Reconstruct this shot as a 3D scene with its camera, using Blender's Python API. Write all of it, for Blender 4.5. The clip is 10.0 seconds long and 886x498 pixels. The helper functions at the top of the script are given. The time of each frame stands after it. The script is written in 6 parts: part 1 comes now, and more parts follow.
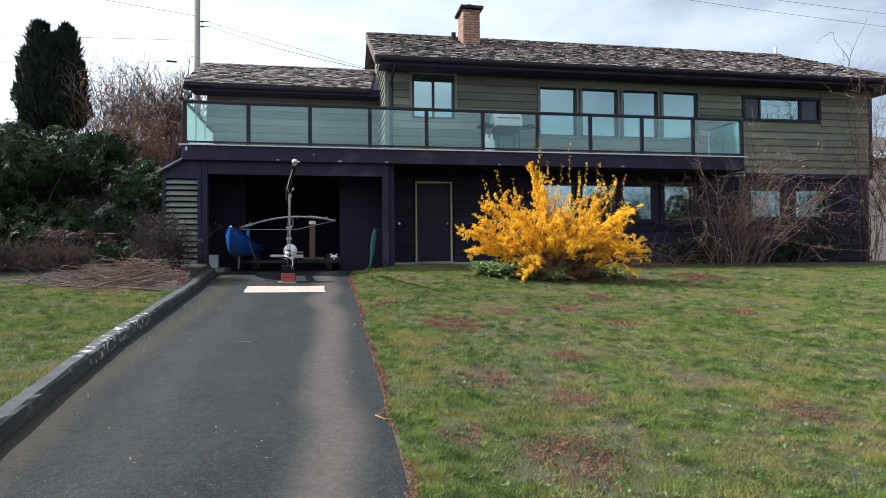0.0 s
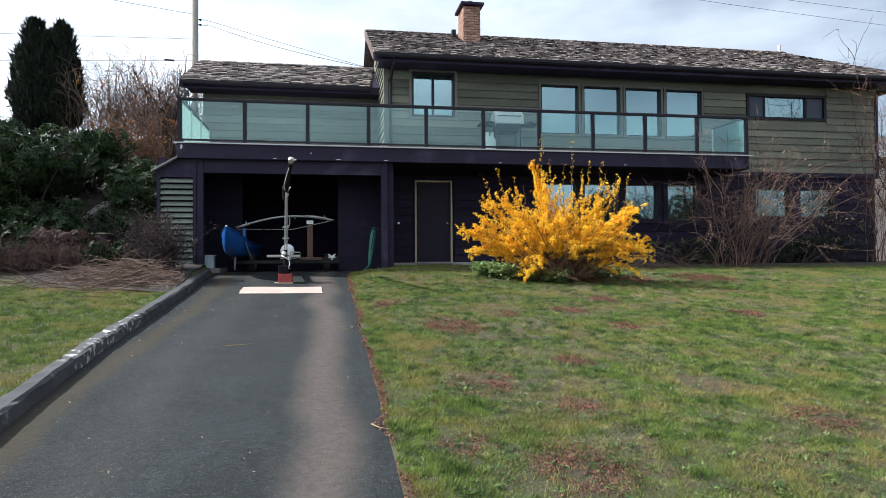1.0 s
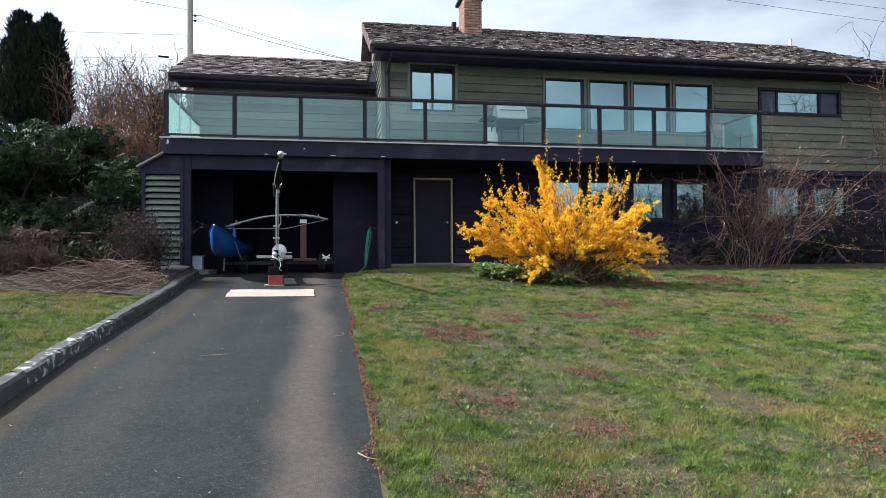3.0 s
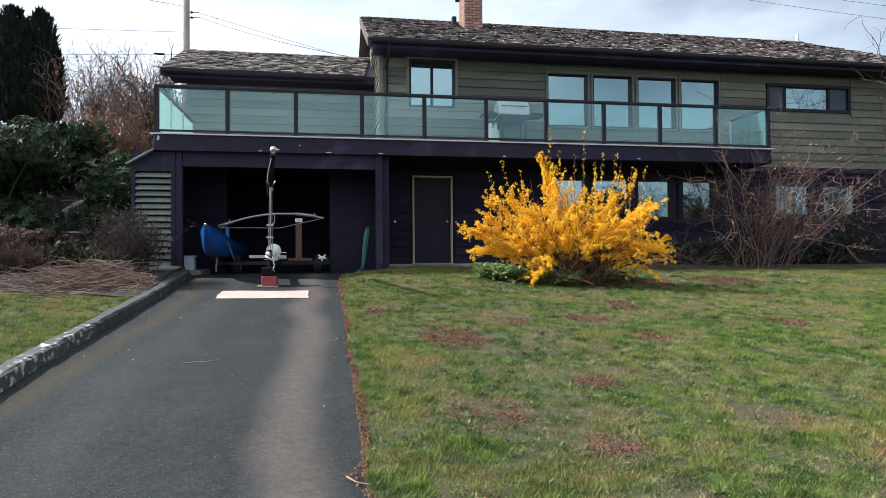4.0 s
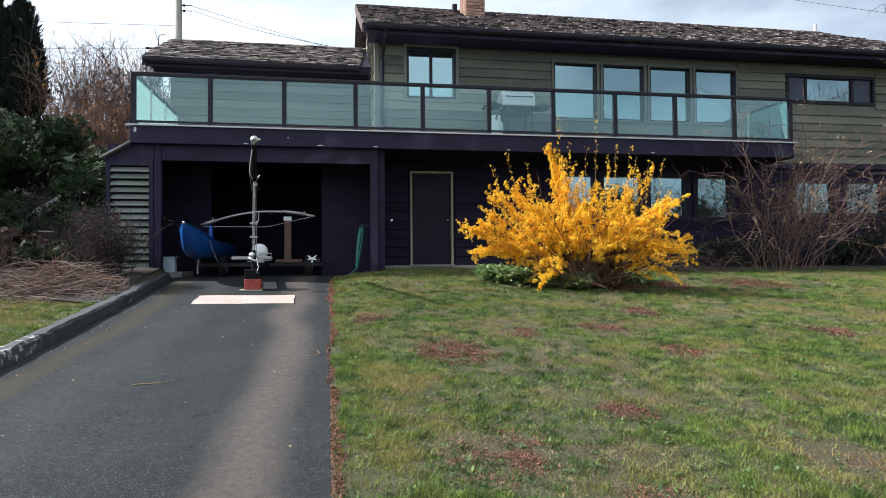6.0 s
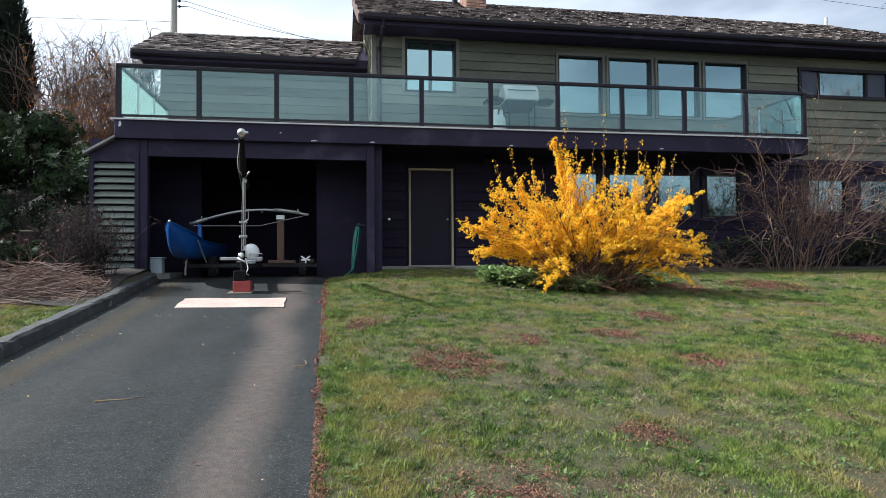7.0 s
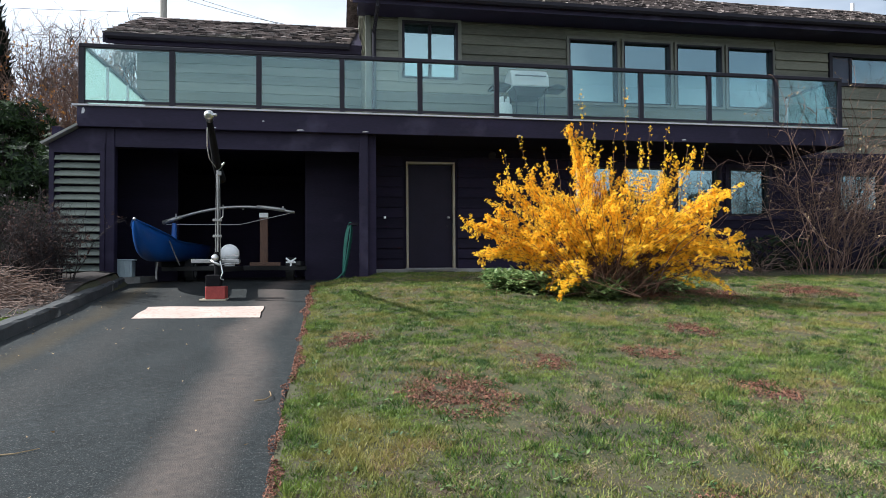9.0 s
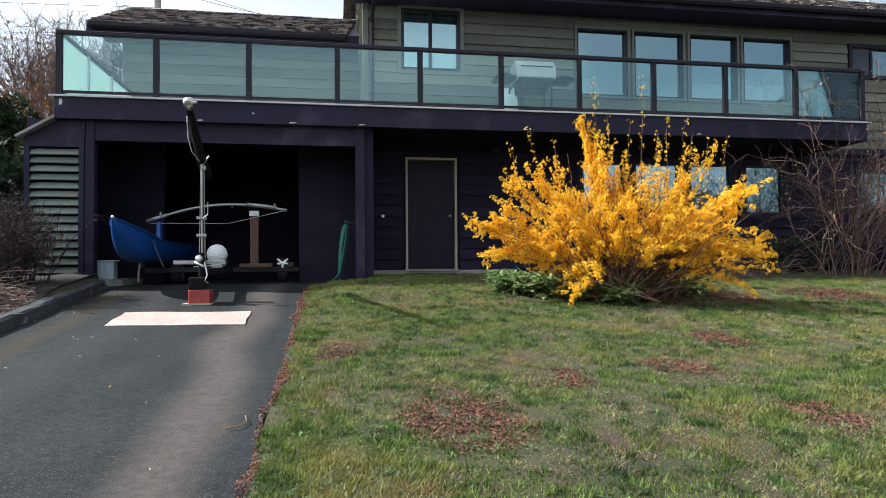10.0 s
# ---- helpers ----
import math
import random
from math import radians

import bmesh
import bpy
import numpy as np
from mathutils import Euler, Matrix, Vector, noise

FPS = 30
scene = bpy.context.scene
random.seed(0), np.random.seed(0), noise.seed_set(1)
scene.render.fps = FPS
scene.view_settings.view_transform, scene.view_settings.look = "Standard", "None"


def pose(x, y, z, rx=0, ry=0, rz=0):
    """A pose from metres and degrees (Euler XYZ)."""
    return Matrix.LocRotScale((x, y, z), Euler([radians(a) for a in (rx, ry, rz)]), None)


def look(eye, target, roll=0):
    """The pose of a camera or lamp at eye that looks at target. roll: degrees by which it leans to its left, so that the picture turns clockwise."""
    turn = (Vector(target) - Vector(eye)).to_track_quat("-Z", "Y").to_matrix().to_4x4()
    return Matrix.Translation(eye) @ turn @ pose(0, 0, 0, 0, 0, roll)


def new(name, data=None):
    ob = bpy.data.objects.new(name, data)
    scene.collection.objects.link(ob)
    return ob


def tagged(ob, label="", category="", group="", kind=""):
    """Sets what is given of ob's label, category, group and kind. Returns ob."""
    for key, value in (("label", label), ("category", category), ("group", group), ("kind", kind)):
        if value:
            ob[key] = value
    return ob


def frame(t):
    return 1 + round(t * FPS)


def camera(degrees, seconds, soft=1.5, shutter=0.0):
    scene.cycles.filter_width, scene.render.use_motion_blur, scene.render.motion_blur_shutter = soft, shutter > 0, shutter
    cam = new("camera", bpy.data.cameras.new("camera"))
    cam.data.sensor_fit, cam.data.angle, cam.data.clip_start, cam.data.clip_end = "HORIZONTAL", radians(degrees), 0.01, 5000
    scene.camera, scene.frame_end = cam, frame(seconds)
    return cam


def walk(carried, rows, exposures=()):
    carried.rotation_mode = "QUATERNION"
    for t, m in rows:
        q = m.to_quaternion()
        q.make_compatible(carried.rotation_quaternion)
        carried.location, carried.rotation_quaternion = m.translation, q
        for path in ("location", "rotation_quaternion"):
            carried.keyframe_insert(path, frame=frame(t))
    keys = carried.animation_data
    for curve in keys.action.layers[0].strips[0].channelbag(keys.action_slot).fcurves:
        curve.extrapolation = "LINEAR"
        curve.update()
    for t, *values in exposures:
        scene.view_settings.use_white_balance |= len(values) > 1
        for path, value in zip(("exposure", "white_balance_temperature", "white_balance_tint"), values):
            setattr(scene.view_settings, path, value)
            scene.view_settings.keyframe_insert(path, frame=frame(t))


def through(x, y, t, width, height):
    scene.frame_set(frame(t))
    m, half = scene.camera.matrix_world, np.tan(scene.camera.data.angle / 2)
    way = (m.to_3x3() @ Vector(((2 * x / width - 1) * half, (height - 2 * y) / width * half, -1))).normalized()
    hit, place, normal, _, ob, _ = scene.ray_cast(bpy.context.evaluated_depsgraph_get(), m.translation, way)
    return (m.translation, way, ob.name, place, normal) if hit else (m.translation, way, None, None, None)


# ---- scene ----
cam = camera(68.2, 10.0, soft=0.6)
PATH = [
    (0, (0.141, -0.096, 1.550), (0.486, 1.874, 1.584), -0.38),
    (0.5, (0.163, 0.026, 1.550), (0.508, 1.995, 1.584), -0.38),
    (1, (0.188, 0.163, 1.549), (0.533, 2.133, 1.584), -0.38),
    (1.5, (0.215, 0.315, 1.549), (0.560, 2.284, 1.584), -0.38),
    (2, (0.245, 0.480, 1.548), (0.590, 2.450, 1.585), -0.38),
    (2.5, (0.279, 0.659, 1.548), (0.624, 2.628, 1.585), -0.38),
    (2.7, (0.293, 0.733, 1.548), (0.638, 2.703, 1.586), -0.38),
    (3.25, (0.335, 0.949, 1.549), (0.679, 2.919, 1.587), -0.38),
    (4, (0.397, 1.265, 1.552), (0.741, 3.235, 1.590), -0.38),
    (4.5, (0.442, 1.489, 1.554), (0.785, 3.459, 1.593), -0.38),
    (5, (0.489, 1.723, 1.558), (0.832, 3.693, 1.597), -0.38),
    (5.5, (0.538, 1.967, 1.562), (0.880, 3.937, 1.601), -0.38),
    (5.7, (0.559, 2.067, 1.564), (0.900, 4.038, 1.604), -0.38),
    (6.25, (0.615, 2.351, 1.570), (0.956, 4.321, 1.610), -0.38),
    (6.8, (0.672, 2.645, 1.577), (1.013, 4.615, 1.617), -0.38),
    (7, (0.693, 2.755, 1.580), (1.033, 4.725, 1.620), -0.38),
    (7.5, (0.746, 3.035, 1.587), (1.085, 5.006, 1.628), -0.38),
    (8, (0.798, 3.324, 1.596), (1.136, 5.295, 1.636), -0.38),
    (8.5, (0.848, 3.622, 1.604), (1.186, 5.593, 1.645), -0.38),
    (9, (0.896, 3.929, 1.613), (1.234, 5.900, 1.655), -0.38),
    (9.5, (0.940, 4.244, 1.622), (1.278, 6.215, 1.664), -0.38),
    (10, (0.981, 4.569, 1.632), (1.319, 6.540, 1.674), -0.38),
]
walk(cam, [(t, look(eye, target, roll)) for t, eye, target, roll in PATH], exposures=((0.0, 0.85, 6050, 7.5), (10.0, 0.85, 6050, 7.5)))

# ---- light ----
SUN_AZ, SUN_EL = radians(281), radians(41)      # clockwise from +y; the sun stands to the left, a little behind the house front
SUN_DIR = Vector((math.sin(SUN_AZ) * math.cos(SUN_EL), math.cos(SUN_AZ) * math.cos(SUN_EL), math.sin(SUN_EL)))
world = bpy.data.worlds.new("world")
scene.world = world
world.use_nodes = True
wn, wl = world.node_tree.nodes, world.node_tree.links
background = wn["Background"]
sky = wn.new("ShaderNodeTexSky")
sky.sky_type, sky.sun_disc = 'NISHITA', False
sky.sun_elevation, sky.sun_rotation = SUN_EL, SUN_AZ
sky.air_density, sky.dust_density, sky.ozone_density = 1.0, 1.2, 1.5
# thin high cloud that whitens the sky
w_map, w_co, w_noise, w_ramp, w_mix = (wn.new(k) for k in ("ShaderNodeMapping", "ShaderNodeTexCoord", "ShaderNodeTexNoise", "ShaderNodeValToRGB", "ShaderNodeMix"))
w_map.inputs["Scale"].default_value = (1.2, 1.2, 3.5)
w_noise.inputs["Scale"].default_value, w_noise.inputs["Detail"].default_value = 1.6, 6
w_ramp.color_ramp.elements[0].position, w_ramp.color_ramp.elements[1].position = 0.42, 0.75
w_ramp.color_ramp.elements[0].color, w_ramp.color_ramp.elements[1].color = (0.0, 0.0, 0.0, 1), (0.7, 0.7, 0.7, 1)
w_mix.data_type = 'RGBA'
w_mix.inputs[7].default_value = (15.6, 16.4, 17.6, 1)
wl.new(w_co.outputs["Generated"], w_map.inputs["Vector"])
wl.new(w_map.outputs["Vector"], w_noise.inputs["Vector"])
wl.new(w_noise.outputs["Fac"], w_ramp.inputs["Fac"])
w_sep, w_side, w_add = (wn.new(k) for k in ("ShaderNodeSeparateXYZ", "ShaderNodeMath", "ShaderNodeMath"))
w_side.operation, w_add.operation, w_add.use_clamp = 'MULTIPLY_ADD', 'ADD', True
w_side.inputs[1].default_value, w_side.inputs[2].default_value = -0.55, 0.6
wl.new(w_co.outputs["Generated"], w_sep.inputs[0])
wl.new(w_sep.outputs["X"], w_side.inputs[0])
wl.new(w_ramp.outputs["Color"], w_add.inputs[0])
wl.new(w_side.outputs[0], w_add.inputs[1])
wl.new(w_add.outputs[0], w_mix.inputs[0])
wl.new(sky.outputs["Color"], w_mix.inputs[6])
wl.new(w_mix.outputs[2], background.inputs["Color"])
background.inputs["Strength"].default_value = 0.049
sun = new("sun", bpy.data.lights.new("sun", 'SUN'))
sun.data.energy, sun.data.angle, sun.data.color = 4.8, radians(0.55), (1.0, 0.965, 0.91)
sun.matrix_world = look(SUN_DIR * 60, (0, 0, 0))


# ---- materials ----
def material(name, dark, light, rough=0.7, scale=6.0, stretch=(1, 1, 1), fine=60.0, bump=0.25, island=0.0, each=0.0, metal=0.0,
             third=None, third_scale=0.8, third_range=(0.55, 0.7), spec=0.5, bump_far=0.01):
    """A surface between two colours: broad stains, fine grain, relief, and a shift of tone by object or by loose piece."""
    m = bpy.data.materials.new(name)
    m.use_nodes = True
    n, l = m.node_tree.nodes, m.node_tree.links
    bsdf = n["Principled BSDF"]
    bsdf.inputs["Roughness"].default_value, bsdf.inputs["Metallic"].default_value = rough, metal
    bsdf.inputs["Specular IOR Level"].default_value = spec
    co, mp = n.new("ShaderNodeTexCoord"), n.new("ShaderNodeMapping")
    geo = n.new("ShaderNodeNewGeometry")
    mp.inputs["Scale"].default_value = stretch
    l.new(geo.outputs["Position"], mp.inputs["Vector"])
    a, b = n.new("ShaderNodeTexNoise"), n.new("ShaderNodeTexNoise")
    a.inputs["Scale"].default_value, a.inputs["Detail"].default_value = scale, 4
    b.inputs["Scale"].default_value, b.inputs["Detail"].default_value = fine, 3
    l.new(mp.outputs["Vector"], a.inputs["Vector"])
    l.new(mp.outputs["Vector"], b.inputs["Vector"])
    add = n.new("ShaderNodeMath")
    add.operation = 'MULTIPLY_ADD'
    add.inputs[1].default_value = 0.45
    l.new(b.outputs["Fac"], add.inputs[0])
    half = n.new("ShaderNodeMath")
    half.operation = 'MULTIPLY'
    half.inputs[1].default_value = 0.6
    l.new(a.outputs["Fac"], half.inputs[0])
    l.new(half.outputs[0], add.inputs[2])
    last = add.outputs[0]
    for amount, source in ((island, geo.outputs["Random Per Island"]), (each, None)):
        if amount:
            if source is None:
                source = n.new("ShaderNodeObjectInfo").outputs["Random"]
            shift = n.new("ShaderNodeMath")
            shift.operation = 'MULTIPLY_ADD'
            shift.inputs[1].default_value = amount
            l.new(source, shift.inputs[0])
            sub = n.new("ShaderNodeMath")
            sub.operation = 'SUBTRACT'
            sub.inputs[1].default_value = amount / 2
            l.new(last, sub.inputs[0])
            l.new(sub.outputs[0], shift.inputs[2])
            last = shift.outputs[0]
    ramp = n.new("ShaderNodeValToRGB")
    ramp.color_ramp.elements[0].position, ramp.color_ramp.elements[1].position = 0.3, 0.75
    ramp.color_ramp.elements[0].color, ramp.color_ramp.elements[1].color = (*dark, 1), (*light, 1)
    l.new(last, ramp.inputs["Fac"])
    colour = ramp.outputs["Color"]
    if third:
        c, r2, mix = n.new("ShaderNodeTexNoise"), n.new("ShaderNodeMapRange"), n.new("ShaderNodeMix")
        c.inputs["Scale"].default_value, c.inputs["Detail"].default_value = third_scale, 5
        l.new(geo.outputs["Position"], c.inputs["Vector"])
        r2.inputs["From Min"].default_value, r2.inputs["From Max"].default_value = third_range
        l.new(c.outputs["Fac"], r2.inputs["Value"])
        mix.data_type = 'RGBA'
        mix.inputs[7].default_value = (*third, 1)
        l.new(r2.outputs["Result"], mix.inputs[0])
        l.new(colour, mix.inputs[6])
        colour = mix.outputs[2]
    l.new(colour, bsdf.inputs["Base Color"])
    if bump:
        bp = n.new("ShaderNodeBump")
        bp.inputs["Strength"].default_value, bp.inputs["Distance"].default_value = bump, bump_far
        l.new(add.outputs[0], bp.inputs["Height"])
        l.new(bp.outputs["Normal"], bsdf.inputs["Normal"])
    return m


def glass(name, tint, mirror):
    """Coated sheet glass: part of the light is mirrored, the rest goes through with a tint."""
    m = bpy.data.materials.new(name)
    m.use_nodes = True
    n, l = m.node_tree.nodes, m.node_tree.links
    n.remove(n["Principled BSDF"])
    gloss, clear, mix, lw = n.new("ShaderNodeBsdfGlossy"), n.new("ShaderNodeBsdfTransparent"), n.new("ShaderNodeMixShader"), n.new("ShaderNodeFresnel")
    gloss.inputs["Roughness"].default_value = 0.0
    gloss.inputs["Color"].default_value = (0.58, 0.8, 0.84, 1)
    clear.inputs["Color"].default_value = (*tint, 1)
    lw.inputs["IOR"].default_value = 1.5
    add = n.new("ShaderNodeMath")
    add.operation, add.use_clamp = 'ADD', True
    add.inputs[1].default_value = mirror
    l.new(lw.outputs[0], add.inputs[0])
    l.new(add.outputs[0], mix.inputs["Fac"])
    l.new(clear.outputs[0], mix.inputs[1])
    l.new(gloss.outputs[0], mix.inputs[2])
    l.new(mix.outputs[0], n["Material Output"].inputs["Surface"])
    return m


M_SIDING = material("green_stained_cedar", (0.078, 0.08, 0.062), (0.185, 0.185, 0.14), 0.75, 1.6, (0.35, 1, 3), 22, 0.3, each=0.35)
M_TRIM = material("grey_green_trim", (0.095, 0.1, 0.082), (0.165, 0.165, 0.135), 0.65, 3, (1, 1, 1), 40, 0.15)
M_DARK = material("dark_stained_cedar", (0.0095, 0.0072, 0.0185), (0.022, 0.0165, 0.039), 0.75, 1.6, (0.35, 1, 3), 22, 0.3, each=0.3, spec=0.2)
M_FASCIA = material("dark_brown_paint", (0.0105, 0.0078, 0.0205), (0.024, 0.0175, 0.044), 0.65, 2.2, (0.5, 1, 2), 30, 0.2, third=(0.06, 0.053, 0.09), third_scale=1.3, third_range=(0.6, 0.8), spec=0.25)
M_SHAKE = material("weathered_cedar_shake", (0.026, 0.021, 0.021), (0.24, 0.195, 0.18), 0.9, 9, (1, 1, 1), 60, 0.5, island=0.75, third=(0.07, 0.065, 0.045), third_scale=0.9, third_range=(0.62, 0.85))
M_SHAKE_EACH = material("weathered_cedar_shake_single", (0.026, 0.021, 0.021), (0.24, 0.195, 0.18), 0.9, 9, (1, 1, 1), 60, 0.5, each=0.75, third=(0.07, 0.07, 0.045), third_scale=0.7, third_range=(0.55, 0.75))
M_FRAME = material("dark_bronze_frame", (0.009, 0.008, 0.013), (0.019, 0.016, 0.026), 0.5, 8, (1, 1, 1), 80, 0.05, spec=0.25)
M_FLASH = material("pale_metal_flashing", (0.42, 0.42, 0.44), (0.62, 0.62, 0.64), 0.45, 3, (1, 1, 1), 40, 0.1)
M_WINDOW = glass("window_glass", (0.55, 0.62, 0.62), 0.3)
M_PANEL = glass("railing_glass", (0.9, 0.97, 0.95), 0.035)


def dusty(name, clear, haze):
    """Sheet glass with a film of dried salt and dust that scatters the light passing through."""
    m = glass(name, clear, 0.02)
    n, l = m.node_tree.nodes, m.node_tree.links
    out = n["Material Output"]
    film, mix, stain, rng = n.new("ShaderNodeBsdfTranslucent"), n.new("ShaderNodeMixShader"), n.new("ShaderNodeTexNoise"), n.new("ShaderNodeMapRange")
    film.inputs["Color"].default_value = (0.4, 0.5, 0.46, 1)
    stain.inputs["Scale"].default_value, stain.inputs["Detail"].default_value = 2.5, 5
    rng.inputs["To Min"].default_value, rng.inputs["To Max"].default_value = haze * 0.8, haze * 1.2
    l.new(stain.outputs["Fac"], rng.inputs["Value"])
    l.new(rng.outputs["Result"], mix.inputs["Fac"])
    l.new(out.inputs["Surface"].links[0].from_socket, mix.inputs[1])
    l.new(film.outputs[0], mix.inputs[2])
    l.new(mix.outputs[0], out.inputs["Surface"])
    return m


M_PANEL_SIDE = dusty("dusty_railing_glass", (0.9, 0.97, 0.95), 0.26)
M_BRICK = material("red_brick", (0.22, 0.12, 0.085), (0.42, 0.25, 0.18), 0.85, 9, (1, 1, 1), 90, 0.4, each=0.5)
M_MORTAR = material("mortar", (0.06, 0.05, 0.045), (0.11, 0.09, 0.08), 0.9, 9, (1, 1, 1), 90, 0.3)
M_CONCRETE = material("worn_concrete", (0.2, 0.195, 0.185), (0.38, 0.37, 0.35), 0.9, 3, (1, 1, 1), 70, 0.4, third=(0.1, 0.095, 0.085), third_scale=1.8, third_range=(0.52, 0.72))
M_ROOM = material("room_plaster", (0.3, 0.29, 0.27), (0.36, 0.35, 0.33), 0.9, 1, (1, 1, 1), 30, 0.05)
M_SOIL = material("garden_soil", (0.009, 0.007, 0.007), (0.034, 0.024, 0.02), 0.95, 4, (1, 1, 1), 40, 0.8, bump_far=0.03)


# ---- small builders ----
def thing(name, place, label, category, group="", kind=""):
    ob = new(name)
    ob.empty_display_size = 0.2
    ob.location = place
    return tagged(ob, label, category, group, kind)


def mesh_of(bm, name, mat, smooth=False):
    me = bpy.data.meshes.new(name)
    bm.to_mesh(me)
    bm.free()
    if mat:
        me.materials.append(mat)
    if smooth:
        me.polygons.foreach_set("use_smooth", [True] * len(me.polygons))
    return me


def where(ob):
    """The world place of a thing or part whose turn and scale are plain."""
    p = Vector(ob.location)
    while ob.parent:
        ob = ob.parent
        p += Vector(ob.location)
    return p


def part(name, bm, mat, parent, label="", smooth=False):
    """One mesh, modelled in world places, as a part under a thing or part."""
    off = where(parent) if parent else Vector((0, 0, 0))
    bmesh.ops.translate(bm, verts=bm.verts, vec=-off)
    ob = new(name, mesh_of(bm, name, mat, smooth))
    ob.parent = parent
    return tagged(ob, label)


def solid(name, bm, mat, label, category, group="", kind="", smooth=False):
    """A thing of one mesh, with its origin at its base."""
    lo = Vector([min(v.co[i] for v in bm.verts) for i in range(3)])
    hi = Vector([max(v.co[i] for v in bm.verts) for i in range(3)])
    base = Vector(((lo.x + hi.x) / 2, (lo.y + hi.y) / 2, lo.z))
    bmesh.ops.translate(bm, verts=bm.verts, vec=-base)
    ob = new(name, mesh_of(bm, name, mat, smooth))
    ob.location = base
    return tagged(ob, label, category, group, kind)


def box(bm, x0, x1, y0, y1, z0, z1, bevel=0.0):
    out = bmesh.ops.create_cube(bm, size=1, matrix=Matrix.Translation(((x0 + x1) / 2, (y0 + y1) / 2, (z0 + z1) / 2)) @ Matrix.Diagonal((x1 - x0, y1 - y0, z1 - z0, 1)))
    if bevel:
        vs = set(out["verts"])
        bmesh.ops.bevel(bm, geom=[e for e in bm.edges if e.verts[0] in vs and e.verts[1] in vs], offset=bevel, segments=1, affect='EDGES')
    return bm


def boxed(*a, bevel=0.0):
    return box(bmesh.new(), *a, bevel=bevel)


def rod(bm, a, b, r0, r1=None, sides=10, caps=True):
    a, b = Vector(a), Vector(b)
    d = b - a
    q = d.to_track_quat('Z', 'Y').to_matrix().to_4x4()
    bmesh.ops.create_cone(bm, cap_ends=caps, segments=sides, radius1=r0, radius2=r0 if r1 is None else r1, depth=d.length, matrix=Matrix.Translation((a + b) / 2) @ q)
    return bm


def tube(bm, pts, r, sides=8, taper=1.0):
    """A bent tube along a list of points."""
    rings = []
    for i, p in enumerate(pts):
        p = Vector(p)
        d = (Vector(pts[min(i + 1, len(pts) - 1)]) - Vector(pts[max(i - 1, 0)])).normalized()
        u = d.cross(Vector((0, 0, 1)) if abs(d.z) < 0.9 else Vector((1, 0, 0))).normalized()
        w = d.cross(u)
        rr = r * (1 + (taper - 1) * i / (len(pts) - 1))
        rings.append([bm.verts.new(p + rr * (math.cos(2 * math.pi * k / sides) * u + math.sin(2 * math.pi * k / sides) * w)) for k in range(sides)])
    for a, b in zip(rings, rings[1:]):
        for k in range(sides):
            bm.faces.new((a[k], a[(k + 1) % sides], b[(k + 1) % sides], b[k]))
    bm.faces.new(rings[0][::-1])
    bm.faces.new(rings[-1])
    return bm


def prism(bm, outline, lift):
    """A flat outline of world points, thickened by the vector lift."""
    a = [bm.verts.new(p) for p in outline]
    b = [bm.verts.new(Vector(p) + Vector(lift)) for p in outline]
    bm.faces.new(a[::-1])
    bm.faces.new(b)
    for i in range(len(a)):
        j = (i + 1) % len(a)
        bm.faces.new((a[i], a[j], b[j], b[i]))
    bmesh.ops.recalc_face_normals(bm, faces=bm.faces)
    return bm


def wall_with_holes(x0, x1, z0, z1, y0, y1, holes):
    """A wall along x, y0 to y1 thick, in one welded piece, with rectangular openings (x0, x1, z0, z1) through it."""
    bm = bmesh.new()
    xs = sorted({x0, x1, *(h[0] for h in holes), *(h[1] for h in holes)})
    zs = sorted({z0, z1, *(h[2] for h in holes), *(h[3] for h in holes)})

    def open_at(i, k):
        if not (0 <= i < len(xs) - 1 and 0 <= k < len(zs) - 1):
            return True
        cx, cz = (xs[i] + xs[i + 1]) / 2, (zs[k] + zs[k + 1]) / 2
        return any(h[0] < cx < h[1] and h[2] < cz < h[3] for h in holes)

    vs = {}

    def v(i, j, k):
        if (i, j, k) not in vs:
            vs[i, j, k] = bm.verts.new((xs[i], (y0, y1)[j], zs[k]))
        return vs[i, j, k]

    for i in range(len(xs) - 1):
        for k in range(len(zs) - 1):
            if open_at(i, k):
                continue
            bm.faces.new((v(i, 0, k), v(i + 1, 0, k), v(i + 1, 0, k + 1), v(i, 0, k + 1)))
            bm.faces.new((v(i, 1, k), v(i, 1, k + 1), v(i + 1, 1, k + 1), v(i + 1, 1, k)))
            for di, dk, a, b in ((-1, 0, (i, k), (i, k + 1)), (1, 0, (i + 1, k + 1), (i + 1, k)), (0, -1, (i + 1, k), (i, k)), (0, 1, (i, k + 1), (i + 1, k + 1))):
                if open_at(i + di, k + dk):
                    bm.faces.new((v(a[0], 0, a[1]), v(b[0], 0, b[1]), v(b[0], 1, b[1]), v(a[0], 1, a[1])))
    bmesh.ops.recalc_face_normals(bm, faces=bm.faces)
    return bm


# ---- ground ----
def lawn_z(y):
    return 1.39 + 0.1035 * (min(max(y, -30), 15.3) - 15)


def drive_z(y):
    return 1.015 + 0.092 * (min(max(y, -30), 15.2) - 12.1)


def ease(a, b, v):
    s = min(max((v - a) / (b - a), 0), 1)
    return s * s * (3 - 2 * s)


DRIVE_L, DRIVE_R = -2.2, 0.54


def kerb_shift(y):
    """The kerb swings in towards the drive at its near end, and out beside the garage."""
    return 0.06 * min(max(7.7 - y, 0), 5) - 0.05 * max(0, y - 12.2)


